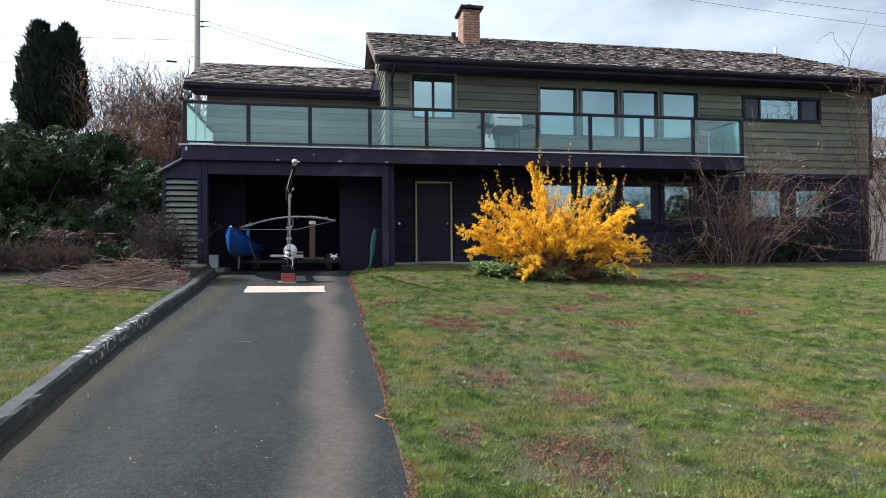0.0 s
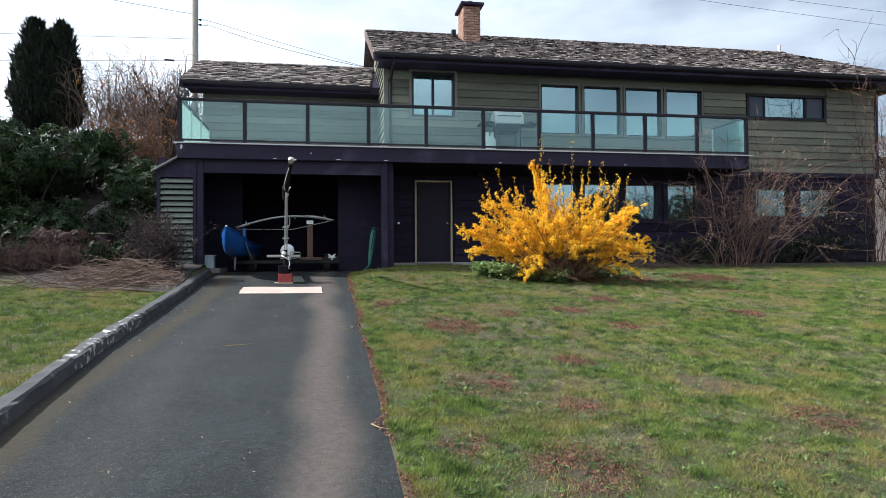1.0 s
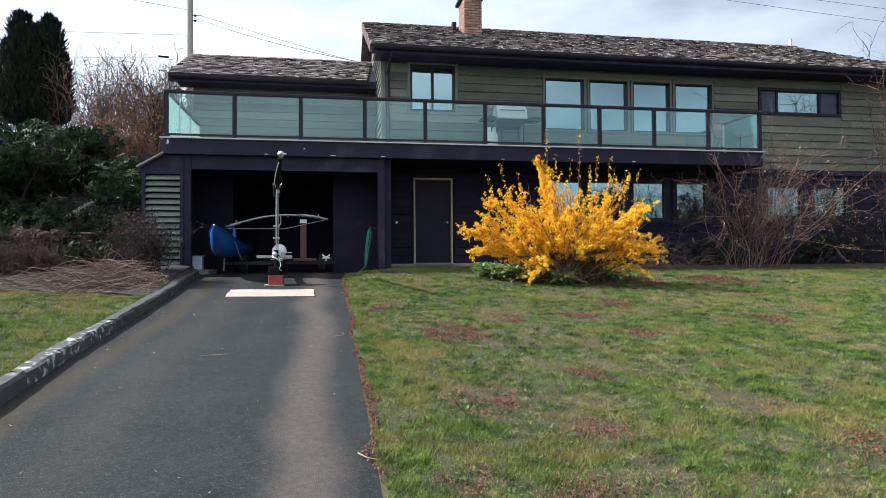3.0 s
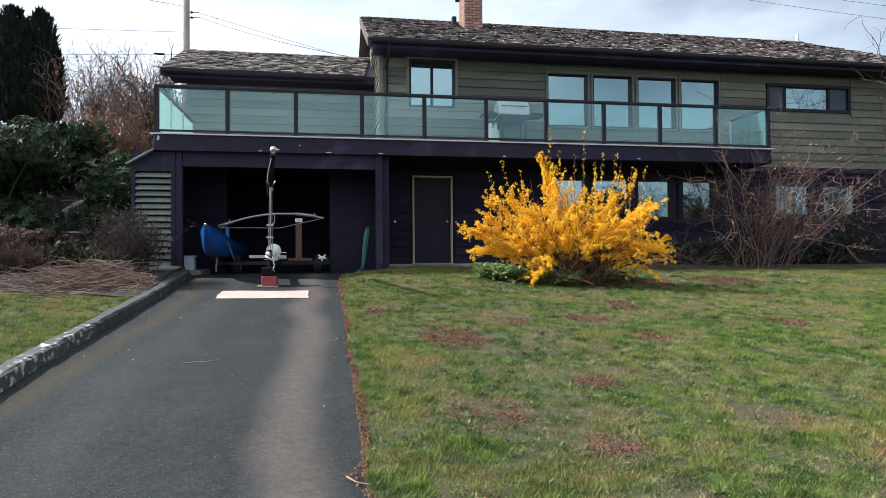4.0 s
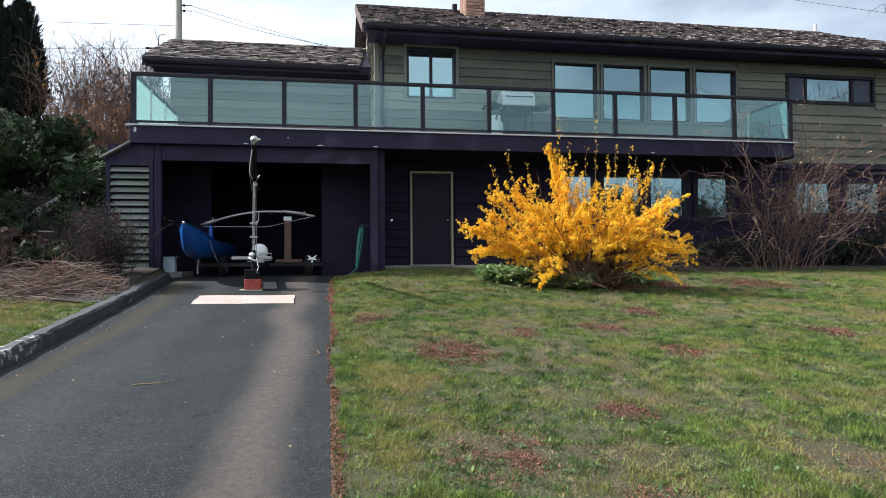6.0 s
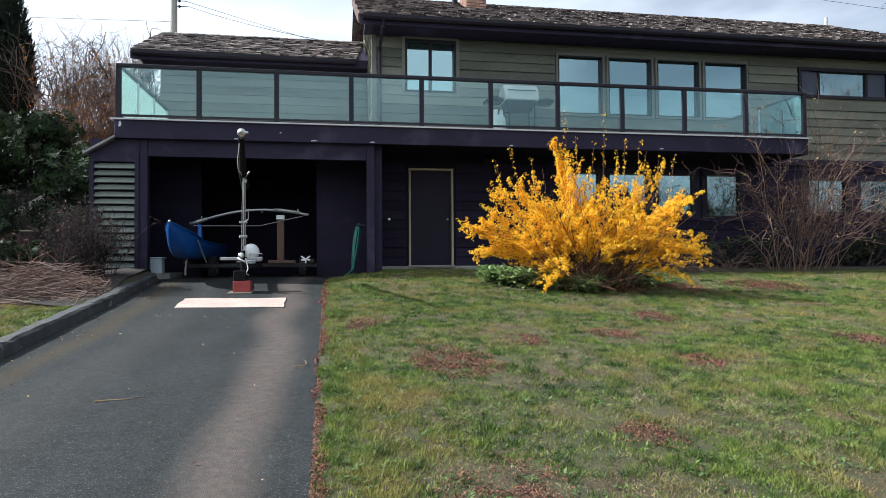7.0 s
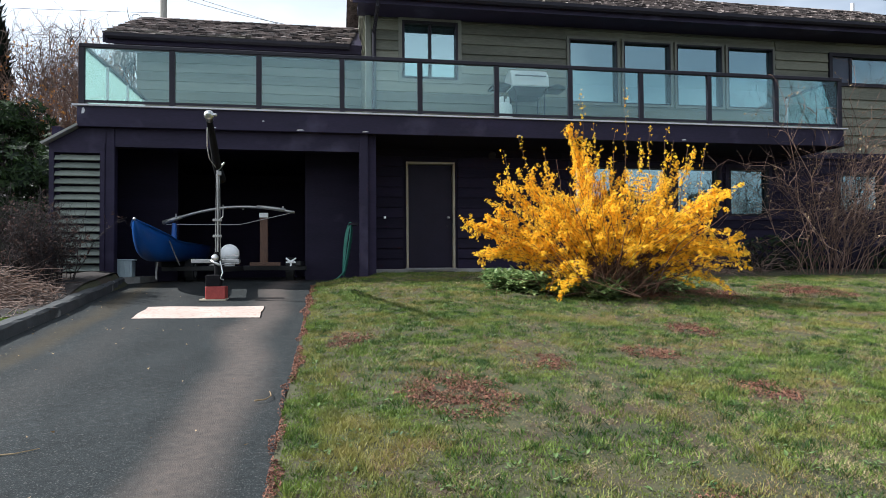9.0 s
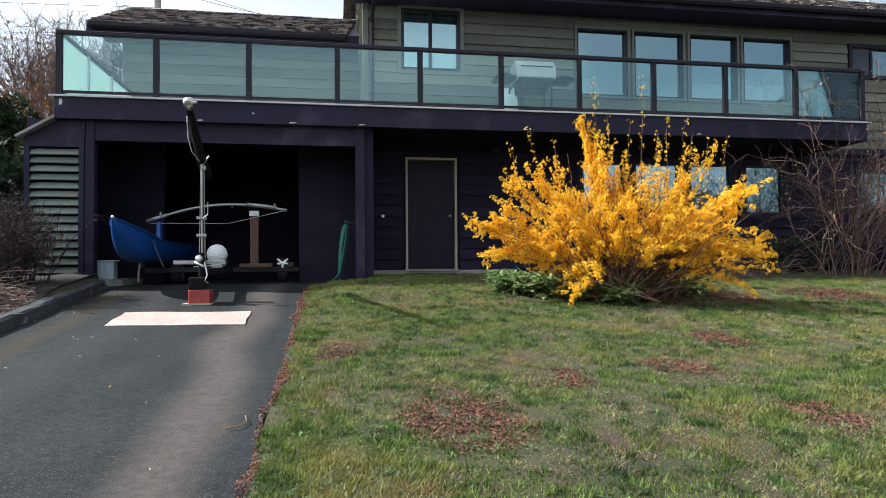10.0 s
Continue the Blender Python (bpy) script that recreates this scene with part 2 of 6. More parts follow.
def edge_wave(y):
    return 0.012 * math.sin(2.1 * y) + 0.03 * noise.noise((3.3, y * 2.5, 0)) + 0.025 * noise.noise((1.3, y * 9, 0))


def ground_z(x, y):
    z = lawn_z(y)
    if x < -2.36 + max(0, kerb_shift(y)):
        z = min(z, drive_z(y) + 0.1) + 0.05 * ease(-2.36, -5, x)
        bank = 0.42 * max(0.0, min(y, 27) - 15.5)
        bank *= ease(-3.3, -4.6, x)
        z += bank
        z += 0.10 * ease(12.6, 13.6, y)
    if x > 0.44 and y < 15.6:
        z = drive_z(y) + 0.004 + (z - drive_z(y) - 0.004) * ease(0.54, 1.3, x)
    if y > 15 and x < -2.9:
        z += 0.05 * noise.noise((x * 0.8, y * 0.8, 0))
    if DRIVE_L - 0.12 + max(0, kerb_shift(y)) <= x < 0.57 and y < 15.6 or (-3.5 < x < 1.5 and y >= 15.0):
        z = drive_z(y) - 0.05
    return z


def steps(a, b, d):
    n = max(1, round((b - a) / d))
    return [a + (b - a) * i / n for i in range(n)]


M_LAWN = material("lawn_soil_and_thatch", (0.018, 0.021, 0.008), (0.068, 0.062, 0.025), 0.95, 2.2, (1, 1, 1), 55, 0.8, third=(0.055, 0.03, 0.02), third_scale=2.6, third_range=(0.55, 0.72), bump_far=0.03)
gx = steps(-900, -60, 140) + steps(-60, -14, 6) + steps(-14, -2.5, 0.35) + [-2.42, -2.34, -2.26, -2.18, -2.1, -2.02] + steps(-1.94, 0.4, 0.5) + [0.4, 0.54, 0.56] + steps(0.6, 1.32, 0.08) + steps(1.32, 16, 0.35) + steps(16, 60, 5) + steps(60, 901, 140) + [900]
gy = steps(-900, -40, 140) + steps(-40, -2, 3) + steps(-2, 17, 0.35) + steps(17, 40, 2) + steps(40, 901, 140) + [900]
bm = bmesh.new()
grid = [[bm.verts.new((x, y, ground_z(x, y))) for x in gx] for y in gy]
for r0, r1 in zip(grid, grid[1:]):
    for i in range(len(gx) - 1):
        bm.faces.new((r0[i], r0[i + 1], r1[i + 1], r1[i]))
ground = new("ground", mesh_of(bm, "ground", M_LAWN, True))
tagged(ground, "sloping ground of patchy mossy lawn and bare earth", "ground", kind="structure")


def asphalt():
    m = material("worn_asphalt", (0.0075, 0.0096, 0.0106), (0.023, 0.027, 0.0285), 0.9, 2.2, (1, 0.6, 1), 150, 0.8, third=(0.1, 0.097, 0.092), third_scale=110, third_range=(0.56, 0.72), spec=0.2)
    n, l = m.node_tree.nodes, m.node_tree.links
    bsdf = n["Principled BSDF"]
    colour = bsdf.inputs["Base Color"].links[0].from_socket
    geo = n.new("ShaderNodeNewGeometry")
    sep = n.new("ShaderNodeSeparateXYZ")
    l.new(geo.outputs["Position"], sep.inputs[0])
    wob = n.new("ShaderNodeTexNoise")
    wob.inputs["Scale"].default_value, wob.inputs["Detail"].default_value = 0.45, 8
    l.new(geo.outputs["Position"], wob.inputs["Vector"])
    xx = n.new("ShaderNodeMath")
    xx.operation = 'MULTIPLY_ADD'
    xx.inputs[1].default_value = 0.7
    l.new(wob.outputs["Fac"], xx.inputs[0])
    l.new(sep.outputs["X"], xx.inputs[2])
    speck, grain = n.new("ShaderNodeTexNoise"), n.new("ShaderNodeMapRange")
    speck.inputs["Scale"].default_value, speck.inputs["Detail"].default_value = 18, 8
    speck.inputs["Roughness"].default_value = 0.7
    l.new(geo.outputs["Position"], speck.inputs["Vector"])
    grain.inputs["From Min"].default_value, grain.inputs["From Max"].default_value = 0.34, 0.62
    grain.inputs["To Min"].default_value, grain.inputs["To Max"].default_value = 0.6, 1.1
    l.new(speck.outputs["Fac"], grain.inputs["Value"])
    # coarse stone in the surface, and darker damp blotches
    mottle, level, tone = n.new("ShaderNodeTexNoise"), n.new("ShaderNodeMapRange"), n.new("ShaderNodeMix")
    mottle.inputs["Scale"].default_value, mottle.inputs["Detail"].default_value, mottle.inputs["Roughness"].default_value = 17, 10, 0.85
    l.new(geo.outputs["Position"], mottle.inputs["Vector"])
    level.inputs["From Min"].default_value, level.inputs["From Max"].default_value = 0.35, 0.65
    level.inputs["To Min"].default_value, level.inputs["To Max"].default_value = 0.5, 1.5
    l.new(mottle.outputs["Fac"], level.inputs["Value"])
    tone.data_type, tone.blend_type = 'RGBA', 'MULTIPLY'
    tone.inputs[0].default_value = 1.0
    l.new(colour, tone.inputs[6])
    l.new(level.outputs["Result"], tone.inputs[7])
    colour = tone.outputs[2]
    # two dusty wheel tracks, worn paler and browner
    for centre, width, amount, dust in ((0.14 + 0.35, 0.34, 0.7, (0.108, 0.086, 0.075)), (-1.25 + 0.35, 0.4, 0.15, (0.09, 0.078, 0.07)), (-1.85 + 0.35, 0.24, 0.42, (0.062, 0.043, 0.018))):
        sub, ab, mr, mix = n.new("ShaderNodeMath"), n.new("ShaderNodeMath"), n.new("ShaderNodeMapRange"), n.new("ShaderNodeMix")
        sub.operation, ab.operation = 'SUBTRACT', 'ABSOLUTE'
        sub.inputs[1].default_value = centre
        l.new(xx.outputs[0], sub.inputs[0])
        l.new(sub.outputs[0], ab.inputs[0])
        mr.interpolation_type = 'SMOOTHSTEP'
        mr.inputs["From Min"].default_value, mr.inputs["From Max"].default_value = width, 0.02
        mr.inputs["To Max"].default_value = amount
        l.new(ab.outputs[0], mr.inputs["Value"])
        worn = n.new("ShaderNodeMath")
        worn.operation, worn.use_clamp = 'MULTIPLY', True
        l.new(mr.outputs["Result"], worn.inputs[0])
        l.new(grain.outputs["Result"], worn.inputs[1])
        mix.data_type = 'RGBA'
        mix.inputs[7].default_value = (*dust, 1)
        l.new(worn.outputs[0], mix.inputs[0])
        l.new(colour, mix.inputs[6])
        colour = mix.outputs[2]
    l.new(colour, bsdf.inputs["Base Color"])
    return m


M_ASPHALT = asphalt()
bm = bmesh.new()
rows = []
for y in steps(-30, 19.01, 0.12) + [19.0]:
    right = DRIVE_R + 0.06 + edge_wave(y) if y < 14.6 else 1.5
    left = DRIVE_L - 0.06 + kerb_shift(y) if y < 15.0 else -3.3
    rows.append([bm.verts.new((left + (right - left) * k / 8, y, drive_z(y) + (0.012 * math.sin(math.pi * k / 8)) - (0.004 if k == 8 else 0))) for k in range(9)])
for r0, r1 in zip(rows, rows[1:]):
    for i in range(8):
        bm.faces.new((r0[i], r0[i + 1], r1[i + 1], r1[i]))
driveway = new("driveway", mesh_of(bm, "driveway", M_ASPHALT, True))
tagged(driveway, "worn grey asphalt driveway with paler wheel tracks", "driveway", kind="structure")


# planted bed on the bank: bare dark soil laid over the slope
bm = bmesh.new()
bx, by = steps(-14, -2.42, 0.3) + [-2.42], [v / 40 for v in range(41)]


def bed_front(x):
    """Where the lawn ends and the planted bank begins."""
    return 11.75 + 0.25 * ease(-2.6, -4.2, x) + 1.5 * ease(-4.2, -5.9, x) + 0.12 * math.sin(3 * x)


lattice = [[bm.verts.new((x, bed_front(x) + (26 - bed_front(x)) * v ** 1.4, 0)) for x in bx] for v in by]
for row in lattice:
    for p in row:
        p.co.z = ground_z(p.co.x, p.co.y) + 0.02 + 0.05 * noise.noise((p.co.x * 2, p.co.y * 2, 3))
for r0, r1 in zip(lattice, lattice[1:]):
    for i in range(len(bx) - 1):
        if bx[i] > -3.6 and r0[i].co.y > 15.0:
            continue
        bm.faces.new((r0[i], r0[i + 1], r1[i + 1], r1[i]))
tagged(new("planting_bed", mesh_of(bm, "planting_bed", M_SOIL, True)), "dark soil of the planted bank", "bed", kind="structure")


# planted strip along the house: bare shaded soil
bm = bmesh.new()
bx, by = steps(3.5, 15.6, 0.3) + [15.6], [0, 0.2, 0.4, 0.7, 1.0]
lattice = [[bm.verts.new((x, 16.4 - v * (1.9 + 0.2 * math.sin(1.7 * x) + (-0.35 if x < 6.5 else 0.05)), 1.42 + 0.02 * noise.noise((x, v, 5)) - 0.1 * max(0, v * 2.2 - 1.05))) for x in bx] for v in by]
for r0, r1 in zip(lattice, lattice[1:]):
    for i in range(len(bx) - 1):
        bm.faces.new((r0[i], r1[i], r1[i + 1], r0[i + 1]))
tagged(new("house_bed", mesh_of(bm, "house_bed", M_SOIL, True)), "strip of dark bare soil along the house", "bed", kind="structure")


# ---- house ----
WALL, DECK_Y, WING_Y = 16.44, 14.92, 18.44
house = thing("house", (6, 18, 1.4), "two-storey house with green cedar siding and a shake roof", "house")
UPPER_HOLES = [(2.26, 3.36, 5.17, 6.3), (5.64, 6.67, 4.83, 6.115), (6.81, 7.84, 4.83, 6.115), (7.98, 9.01, 4.83, 6.115), (9.14, 10.2, 4.83, 6.115), (11.6, 13.98, 5.44, 6.07)]
LOWER_HOLES = [(2.35, 3.25, 1.5, 3.54), (5.7, 6.62, 2.58, 3.57), (6.77, 7.79, 2.58, 3.57), (7.93, 8.91, 2.58, 3.57), (9.13, 10.07, 2.55, 3.57), (11.74, 12.87, 2.66, 3.5), (13.13, 14.26, 2.66, 3.5)]
front = part("front_wall", wall_with_holes(1.6, 15.65, 3.95, 6.62, WALL, WALL + 0.2, UPPER_HOLES), M_SIDING, house)
lower = part("lower_wall", wall_with_holes(1.5, 15.6, 1.2, 3.95, WALL + 0.02, WALL + 0.22, LOWER_HOLES), M_DARK, house, "dark-stained lower wall")
wing = part("wing_wall", boxed(-3.1, 1.6, WING_Y, WING_Y + 0.2, 3.9, 6.3), M_SIDING, house)
bm = prism(bmesh.new(), [(1.6, WALL + 0.2, 3.95), (1.6, 23.2, 3.95), (1.6, 23.2, 6.5), (1.6, 19.5, 8.2), (1.6, WALL + 0.2, 6.72)], (0.2, 0, 0))
gable = part("gable_wall", bm, M_SIDING, house)
for name, b in (("side_wall", (15.45, 15.65, WALL + 0.2, 23.2, 1.2, 6.62)), ("back_wall", (1.6, 15.65, 23.2, 23.4, 1.2, 6.62)), ("wing_side_wall", (-3.1, -2.9, WING_Y + 0.2, 23, 3.9, 6.3)), ("wing_back_wall", (-3.1, 1.6, 23.0, 23.2, 3.9, 6.3))):
    part(name, boxed(*b), M_SIDING, house)
part("room_floor", boxed(-3.1, 15.6, WALL + 0.25, 23.2, 3.75, 3.93), M_ROOM, house)
part("room_ceiling", boxed(1.8, 15.4, WALL + 0.25, 23.2, 6.4, 6.46), M_ROOM, house)
part("room_partition", boxed(1.8, 15.4, 20.6, 20.7, 1.2, 6.4), M_ROOM, house)


def roof_plane(bm, corners, thick):
    """corners: eave left, eave right, ridge right, ridge left."""
    return prism(bm, corners, (0, 0, thick))


EAVE_Y, EAVE_Z, RIDGE_Y, RIDGE_Z = 15.78, 6.45, 19.5, 8.27
W_EAVE_Y, W_EAVE_Z, W_RIDGE_Y, W_RIDGE_Z = 17.85, 6.16, 20.5, 7.43
roof = part("roof", roof_plane(bmesh.new(), [(1.3, EAVE_Y, EAVE_Z), (16.7, EAVE_Y, EAVE_Z), (14.9, RIDGE_Y, RIDGE_Z), (1.3, RIDGE_Y, RIDGE_Z)], 0.08), M_FASCIA, house, "weathered cedar shake roof")
part("roof_back", roof_plane(bmesh.new(), [(1.3, RIDGE_Y, RIDGE_Z), (14.9, RIDGE_Y, RIDGE_Z), (16.7, 23.4, EAVE_Z), (1.3, 23.4, EAVE_Z)], 0.08), M_SHAKE, house)
part("roof_hip", prism(bmesh.new(), [(16.7, EAVE_Y, EAVE_Z), (16.7, 23.4, EAVE_Z), (14.9, RIDGE_Y, RIDGE_Z)], (0, 0, 0.08)), M_SHAKE, house)
wing_roof = part("wing_roof", roof_plane(bmesh.new(), [(-3.54, W_EAVE_Y, W_EAVE_Z), (1.59, W_EAVE_Y, W_EAVE_Z), (1.59, W_RIDGE_Y, W_RIDGE_Z), (-3.54, W_RIDGE_Y, W_RIDGE_Z)], 0.08), M_FASCIA, house, "weathered cedar shake roof of the lower wing")
part("wing_roof_back", roof_plane(bmesh.new(), [(-3.54, W_RIDGE_Y, W_RIDGE_Z), (1.59, W_RIDGE_Y, W_RIDGE_Z), (1.59, 23.3, W_EAVE_Z), (-3.54, 23.3, W_EAVE_Z)], 0.08), M_SHAKE, house)
part("soffit", boxed(1.4, 16.6, EAVE_Y + 0.04, WALL, 6.35, 6.39), M_FASCIA, house)
part("wing_soffit", boxed(-3.4, 1.55, W_EAVE_Y + 0.04, WING_Y, 6.06, 6.1), M_FASCIA, house)
part("eave_fascia", boxed(1.3, 16.7, EAVE_Y - 0.01, EAVE_Y + 0.03, 6.34, 6.53), M_FASCIA, house)
part("wing_eave_fascia", boxed(-3.52, 1.55, W_EAVE_Y - 0.01, W_EAVE_Y + 0.03, 6.05, 6.24), M_FASCIA, house)


def gutter(x0, x1, y, z):
    bm = bmesh.new()
    prof = [(0, 0), (-0.02, -0.09), (-0.085, -0.1), (-0.12, -0.06), (-0.125, 0), (-0.115, 0), (-0.108, -0.055), (-0.08, -0.088), (-0.028, -0.08), (-0.01, 0)]
    return prism(bm, [(x0, y + a, z + b) for a, b in prof], (x1 - x0, 0, 0))


part("gutter", gutter(1.35, 16.6, EAVE_Y - 0.012, 6.52), M_FRAME, house)
part("wing_gutter", gutter(-3.5, 1.3, W_EAVE_Y - 0.012, 6.22), M_FRAME, house)
rake = prism(bmesh.new(), [(1.26, EAVE_Y, EAVE_Z - 0.1), (1.26, RIDGE_Y, RIDGE_Z - 0.1), (1.26, RIDGE_Y, RIDGE_Z + 0.1), (1.26, EAVE_Y, EAVE_Z + 0.1)], (0.04, 0, 0))
M_RAKE = material("brown_rake_paint", (0.06, 0.035, 0.03), (0.13, 0.08, 0.065), 0.75, 3, (1, 1, 1), 40, 0.25)
part("rake_board", rake, M_RAKE, house, "weathered brown rake board")
rake = prism(bmesh.new(), [(-3.58, W_EAVE_Y, W_EAVE_Z - 0.1), (-3.58, W_RIDGE_Y, W_RIDGE_Z - 0.1), (-3.58, W_RIDGE_Y, W_RIDGE_Z + 0.08), (-3.58, W_EAVE_Y, W_EAVE_Z + 0.08)], (0.04, 0, 0))
part("rake_board", rake, M_FASCIA, house)
bm = tube(bmesh.new(), [(1.75, EAVE_Y - 0.07, 6.42), (1.75, EAVE_Y - 0.05, 6.3), (1.72, WALL - 0.07, 6.0), (1.72, WALL - 0.07, 4.2)], 0.04)
part("downpipe", bm, M_FRAME, house)


def window(holes, y, cols, frame_mat, trim_mat, parent=house, f=0.05):
    """A window in its opening: frame and trim, one sheet of glass in each light."""
    x0, x1, z0, z1 = holes
    bm = bmesh.new()
    for b in ((x0, x0 + f, z0, z1), (x1 - f, x1, z0, z1), (x0 + f, x1 - f, z1 - f, z1), (x0 + f, x1 - f, z0, z0 + f)):
        box(bm, b[0], b[1], y - 0.05, y + 0.09, b[2], b[3])
    for c in cols:
        box(bm, c - 0.03, c + 0.03, y, y + 0.085, z0 + f, z1 - f)
    w = part("window", bm, frame_mat, parent)
    lights = [x0 + f] + [e for c in cols for e in (c - 0.03, c + 0.03)] + [x1 - f]
    for a, b in zip(lights[::2], lights[1::2]):
        p = part("pane", boxed(a - 0.005, b + 0.005, y + 0.045, y + 0.053, z0 + f - 0.005, z1 - f + 0.005), M_WINDOW, w)
        p.visible_shadow = False
    if trim_mat:
        bm = bmesh.new()
        t = 0.07 if f > 0.03 else 0.045
        for b in ((x0 - t, x0, z0 - t, z1 + t), (x1, x1 + t, z0 - t, z1 + t), (x0, x1, z1, z1 + t), (x0, x1, z0 - t, z0)):
            box(bm, b[0], b[1], y - 0.052, y + 0.02, b[2], b[3])
        part("trim", bm, trim_mat, w)
    return w


window(UPPER_HOLES[0], WALL, [2.81], M_FRAME, M_TRIM)
for h in UPPER_HOLES[1:5]:
    window(h, WALL, [], M_FRAME, M_TRIM, f=0.025)
side_window = window(UPPER_HOLES[5], WALL, [12.12, 13.42], M_FRAME, M_FRAME, f=0.03)
M_SCREEN = material("dark_blue_screen", (0.045, 0.056, 0.085), (0.075, 0.09, 0.13), 0.7, 3, (1, 1, 1), 200, 0.2)
for a, b in ((11.63, 12.09), (13.45, 13.95)):
    part("insect_screen", boxed(a, b, WALL + 0.03, WALL + 0.036, 5.47, 6.04), M_SCREEN, side_window, "dark mesh insect screen")
for h in LOWER_HOLES[1:]:
    window(h, WALL + 0.02, [], M_FRAME, M_FASCIA)

# garage under the deck
garage_front = bmesh.new()
box(garage_front, -2.6, 1.52, 15.02, 15.16, 3.49, 3.8)
part("garage_beam", garage_front, M_FASCIA, house)
for a, b in ((-2.62, -2.48), (1.37, 1.52)):
    part("garage_post", boxed(a, b, 15.0, 15.16, 1.25, 3.8, bevel=0.008), M_FASCIA, house)
part("garage_side_wall", boxed(1.52, 1.66, 15.1, WALL + 0.02, 1.2, 3.8), M_DARK, house)
part("garage_side_wall", boxed(-3.42, -3.3, 15.05, 20.0, 1.1, 3.8), M_DARK, house)
part("garage_back_wall", boxed(-3.3, 1.66, 19.9, 20.0, 1.1, 3.8), M_DARK, house)
part("garage_ceiling", boxed(-3.4, 1.66, 15.2, 20.0, 3.7, 3.76), M_DARK, house)
part("garage_partition", boxed(-3.3, -1.85, 16.5, 16.6, 1.1, 3.7), M_DARK, house)
part("garage_partition", boxed(0.42, 1.52, 16.5, 16.6, 1.1, 3.7), M_FASCIA, house)

# deck
deck = thing("deck", (4, 15.8, 3.78), "dark-painted balcony deck over the garage", "deck")
part("deck_floor", boxed(-2.98, 10.53, DECK_Y + 0.02, WALL, 4.02, 4.1), M_CONCRETE, deck)
part("deck_floor", boxed(-2.98, 1.6, WALL, WING_Y, 4.02, 4.1), M_CONCRETE, deck)
part("deck_soffit", boxed(-2.96, 10.5, DECK_Y + 0.05, WALL, 3.82, 3.88), M_DARK, deck)
part("deck_fascia", boxed(-3.0, 10.55, DECK_Y - 0.03, DECK_Y + 0.03, 3.78, 4.1, bevel=0.006), M_FASCIA, deck, "dark purple-brown fascia board")
part("deck_fascia", boxed(-3.02, -2.96, DECK_Y + 0.03, WING_Y, 3.78, 4.1), M_FASCIA, deck)
part("deck_fascia", boxed(10.51, 10.57, DECK_Y + 0.03, WALL, 3.78, 4.1), M_FASCIA, deck)
part("edge_flashing", boxed(-3.06, 10.61, DECK_Y - 0.07, DECK_Y + 0.12, 4.1, 4.125), M_FLASH, deck, "pale metal edge flashing")

for x, z, w in ((-2.93, 3.98, 0.05), (-1.0, 3.8, 0.09), (0.35, 3.8, 0.13), (1.42, 3.8, 0.11), (4.1, 3.8, 0.08), (7.2, 3.81, 0.1), (-0.2, 3.93, 0.04)):
    h = 0.1 if w == 0.05 else 0.022
    chip = [(x, DECK_Y - 0.033, z), (x + w * 0.7, DECK_Y - 0.033, z + 0.004), (x + w, DECK_Y - 0.033, z + h * 0.5), (x + w * 0.6, DECK_Y - 0.033, z + h), (x + w * 0.1, DECK_Y - 0.033, z + h * 0.8)]
    part("paint_chip", prism(bmesh.new(), chip, (0, 0.004, 0)), M_FLASH, deck, "pale bare spot in the paint")

railing = thing("glass_railing", (4, DECK_Y, 4.12), "glass railing with dark metal posts round the deck", "railing")
RY = DECK_Y + 0.04
post_x = [-2.95 + 1.3465 * i - (0.03 if 4 <= i <= 8 else 0) for i in range(11)]
part("top_rail", boxed(-2.99, 10.56, RY - 0.04, RY + 0.04, 5.035, 5.1, bevel=0.008), M_FRAME, railing)
part("bottom_rail", boxed(-2.95, 10.52, RY - 0.015, RY + 0.015, 4.17, 4.21), M_FRAME, railing)
for x in post_x:
    part("post", boxed(x - 0.042, x + 0.042, RY - 0.03, RY + 0.03, 4.12, 5.05), M_FRAME, railing)
for a, b in zip(post_x, post_x[1:]):
    p = part("glass_panel", boxed(a + 0.042, b - 0.042, RY - 0.004, RY + 0.004, 4.21, 5.06), M_PANEL, railing)
    p.visible_shadow = False
for x, back in ((-2.95, WING_Y), (10.515, WALL)):
    part("top_rail", boxed(x - 0.03, x + 0.03, RY + 0.03, back, 5.06, 5.1), M_FRAME, railing)
    part("bottom_rail", boxed(x - 0.015, x + 0.015, RY + 0.03, back, 4.17, 4.21), M_FRAME, railing)
    n = 3 if back == WING_Y else 1
    ys = [RY + 0.03 + (back - 0.05 - RY) * i / n for i in range(n + 1)]
    for a, b in zip(ys, ys[1:]):
        part("post", boxed(x - 0.025, x + 0.025, b - 0.05, b, 4.12, 5.06), M_FLASH, railing)
        p = part("glass_panel", boxed(x - 0.004, x + 0.004, a, b - 0.05, 4.21, 5.06), M_PANEL_SIDE, railing)
        p.visible_shadow = False

# door
M_DOOR = material("dark_door_paint", (0.01, 0.008, 0.018), (0.018, 0.0145, 0.031), 0.6, 3, (1, 1, 1), 50, 0.08, spec=0.2)
M_PALE = material("pale_weathered_wood", (0.3, 0.26, 0.19), (0.46, 0.41, 0.31), 0.75, 4, (1, 1, 0.3), 40, 0.2)
M_CHROME = material("worn_bright_metal", (0.55, 0.55, 0.54), (0.75, 0.75, 0.73), 0.3, 8, (1, 1, 1), 80, 0.1, metal=0.9)
door = part("door", boxed(2.375, 3.225, WALL + 0.05, WALL + 0.095, 1.52, 3.515), M_DOOR, house, "dark painted flush door")
bm = bmesh.new()
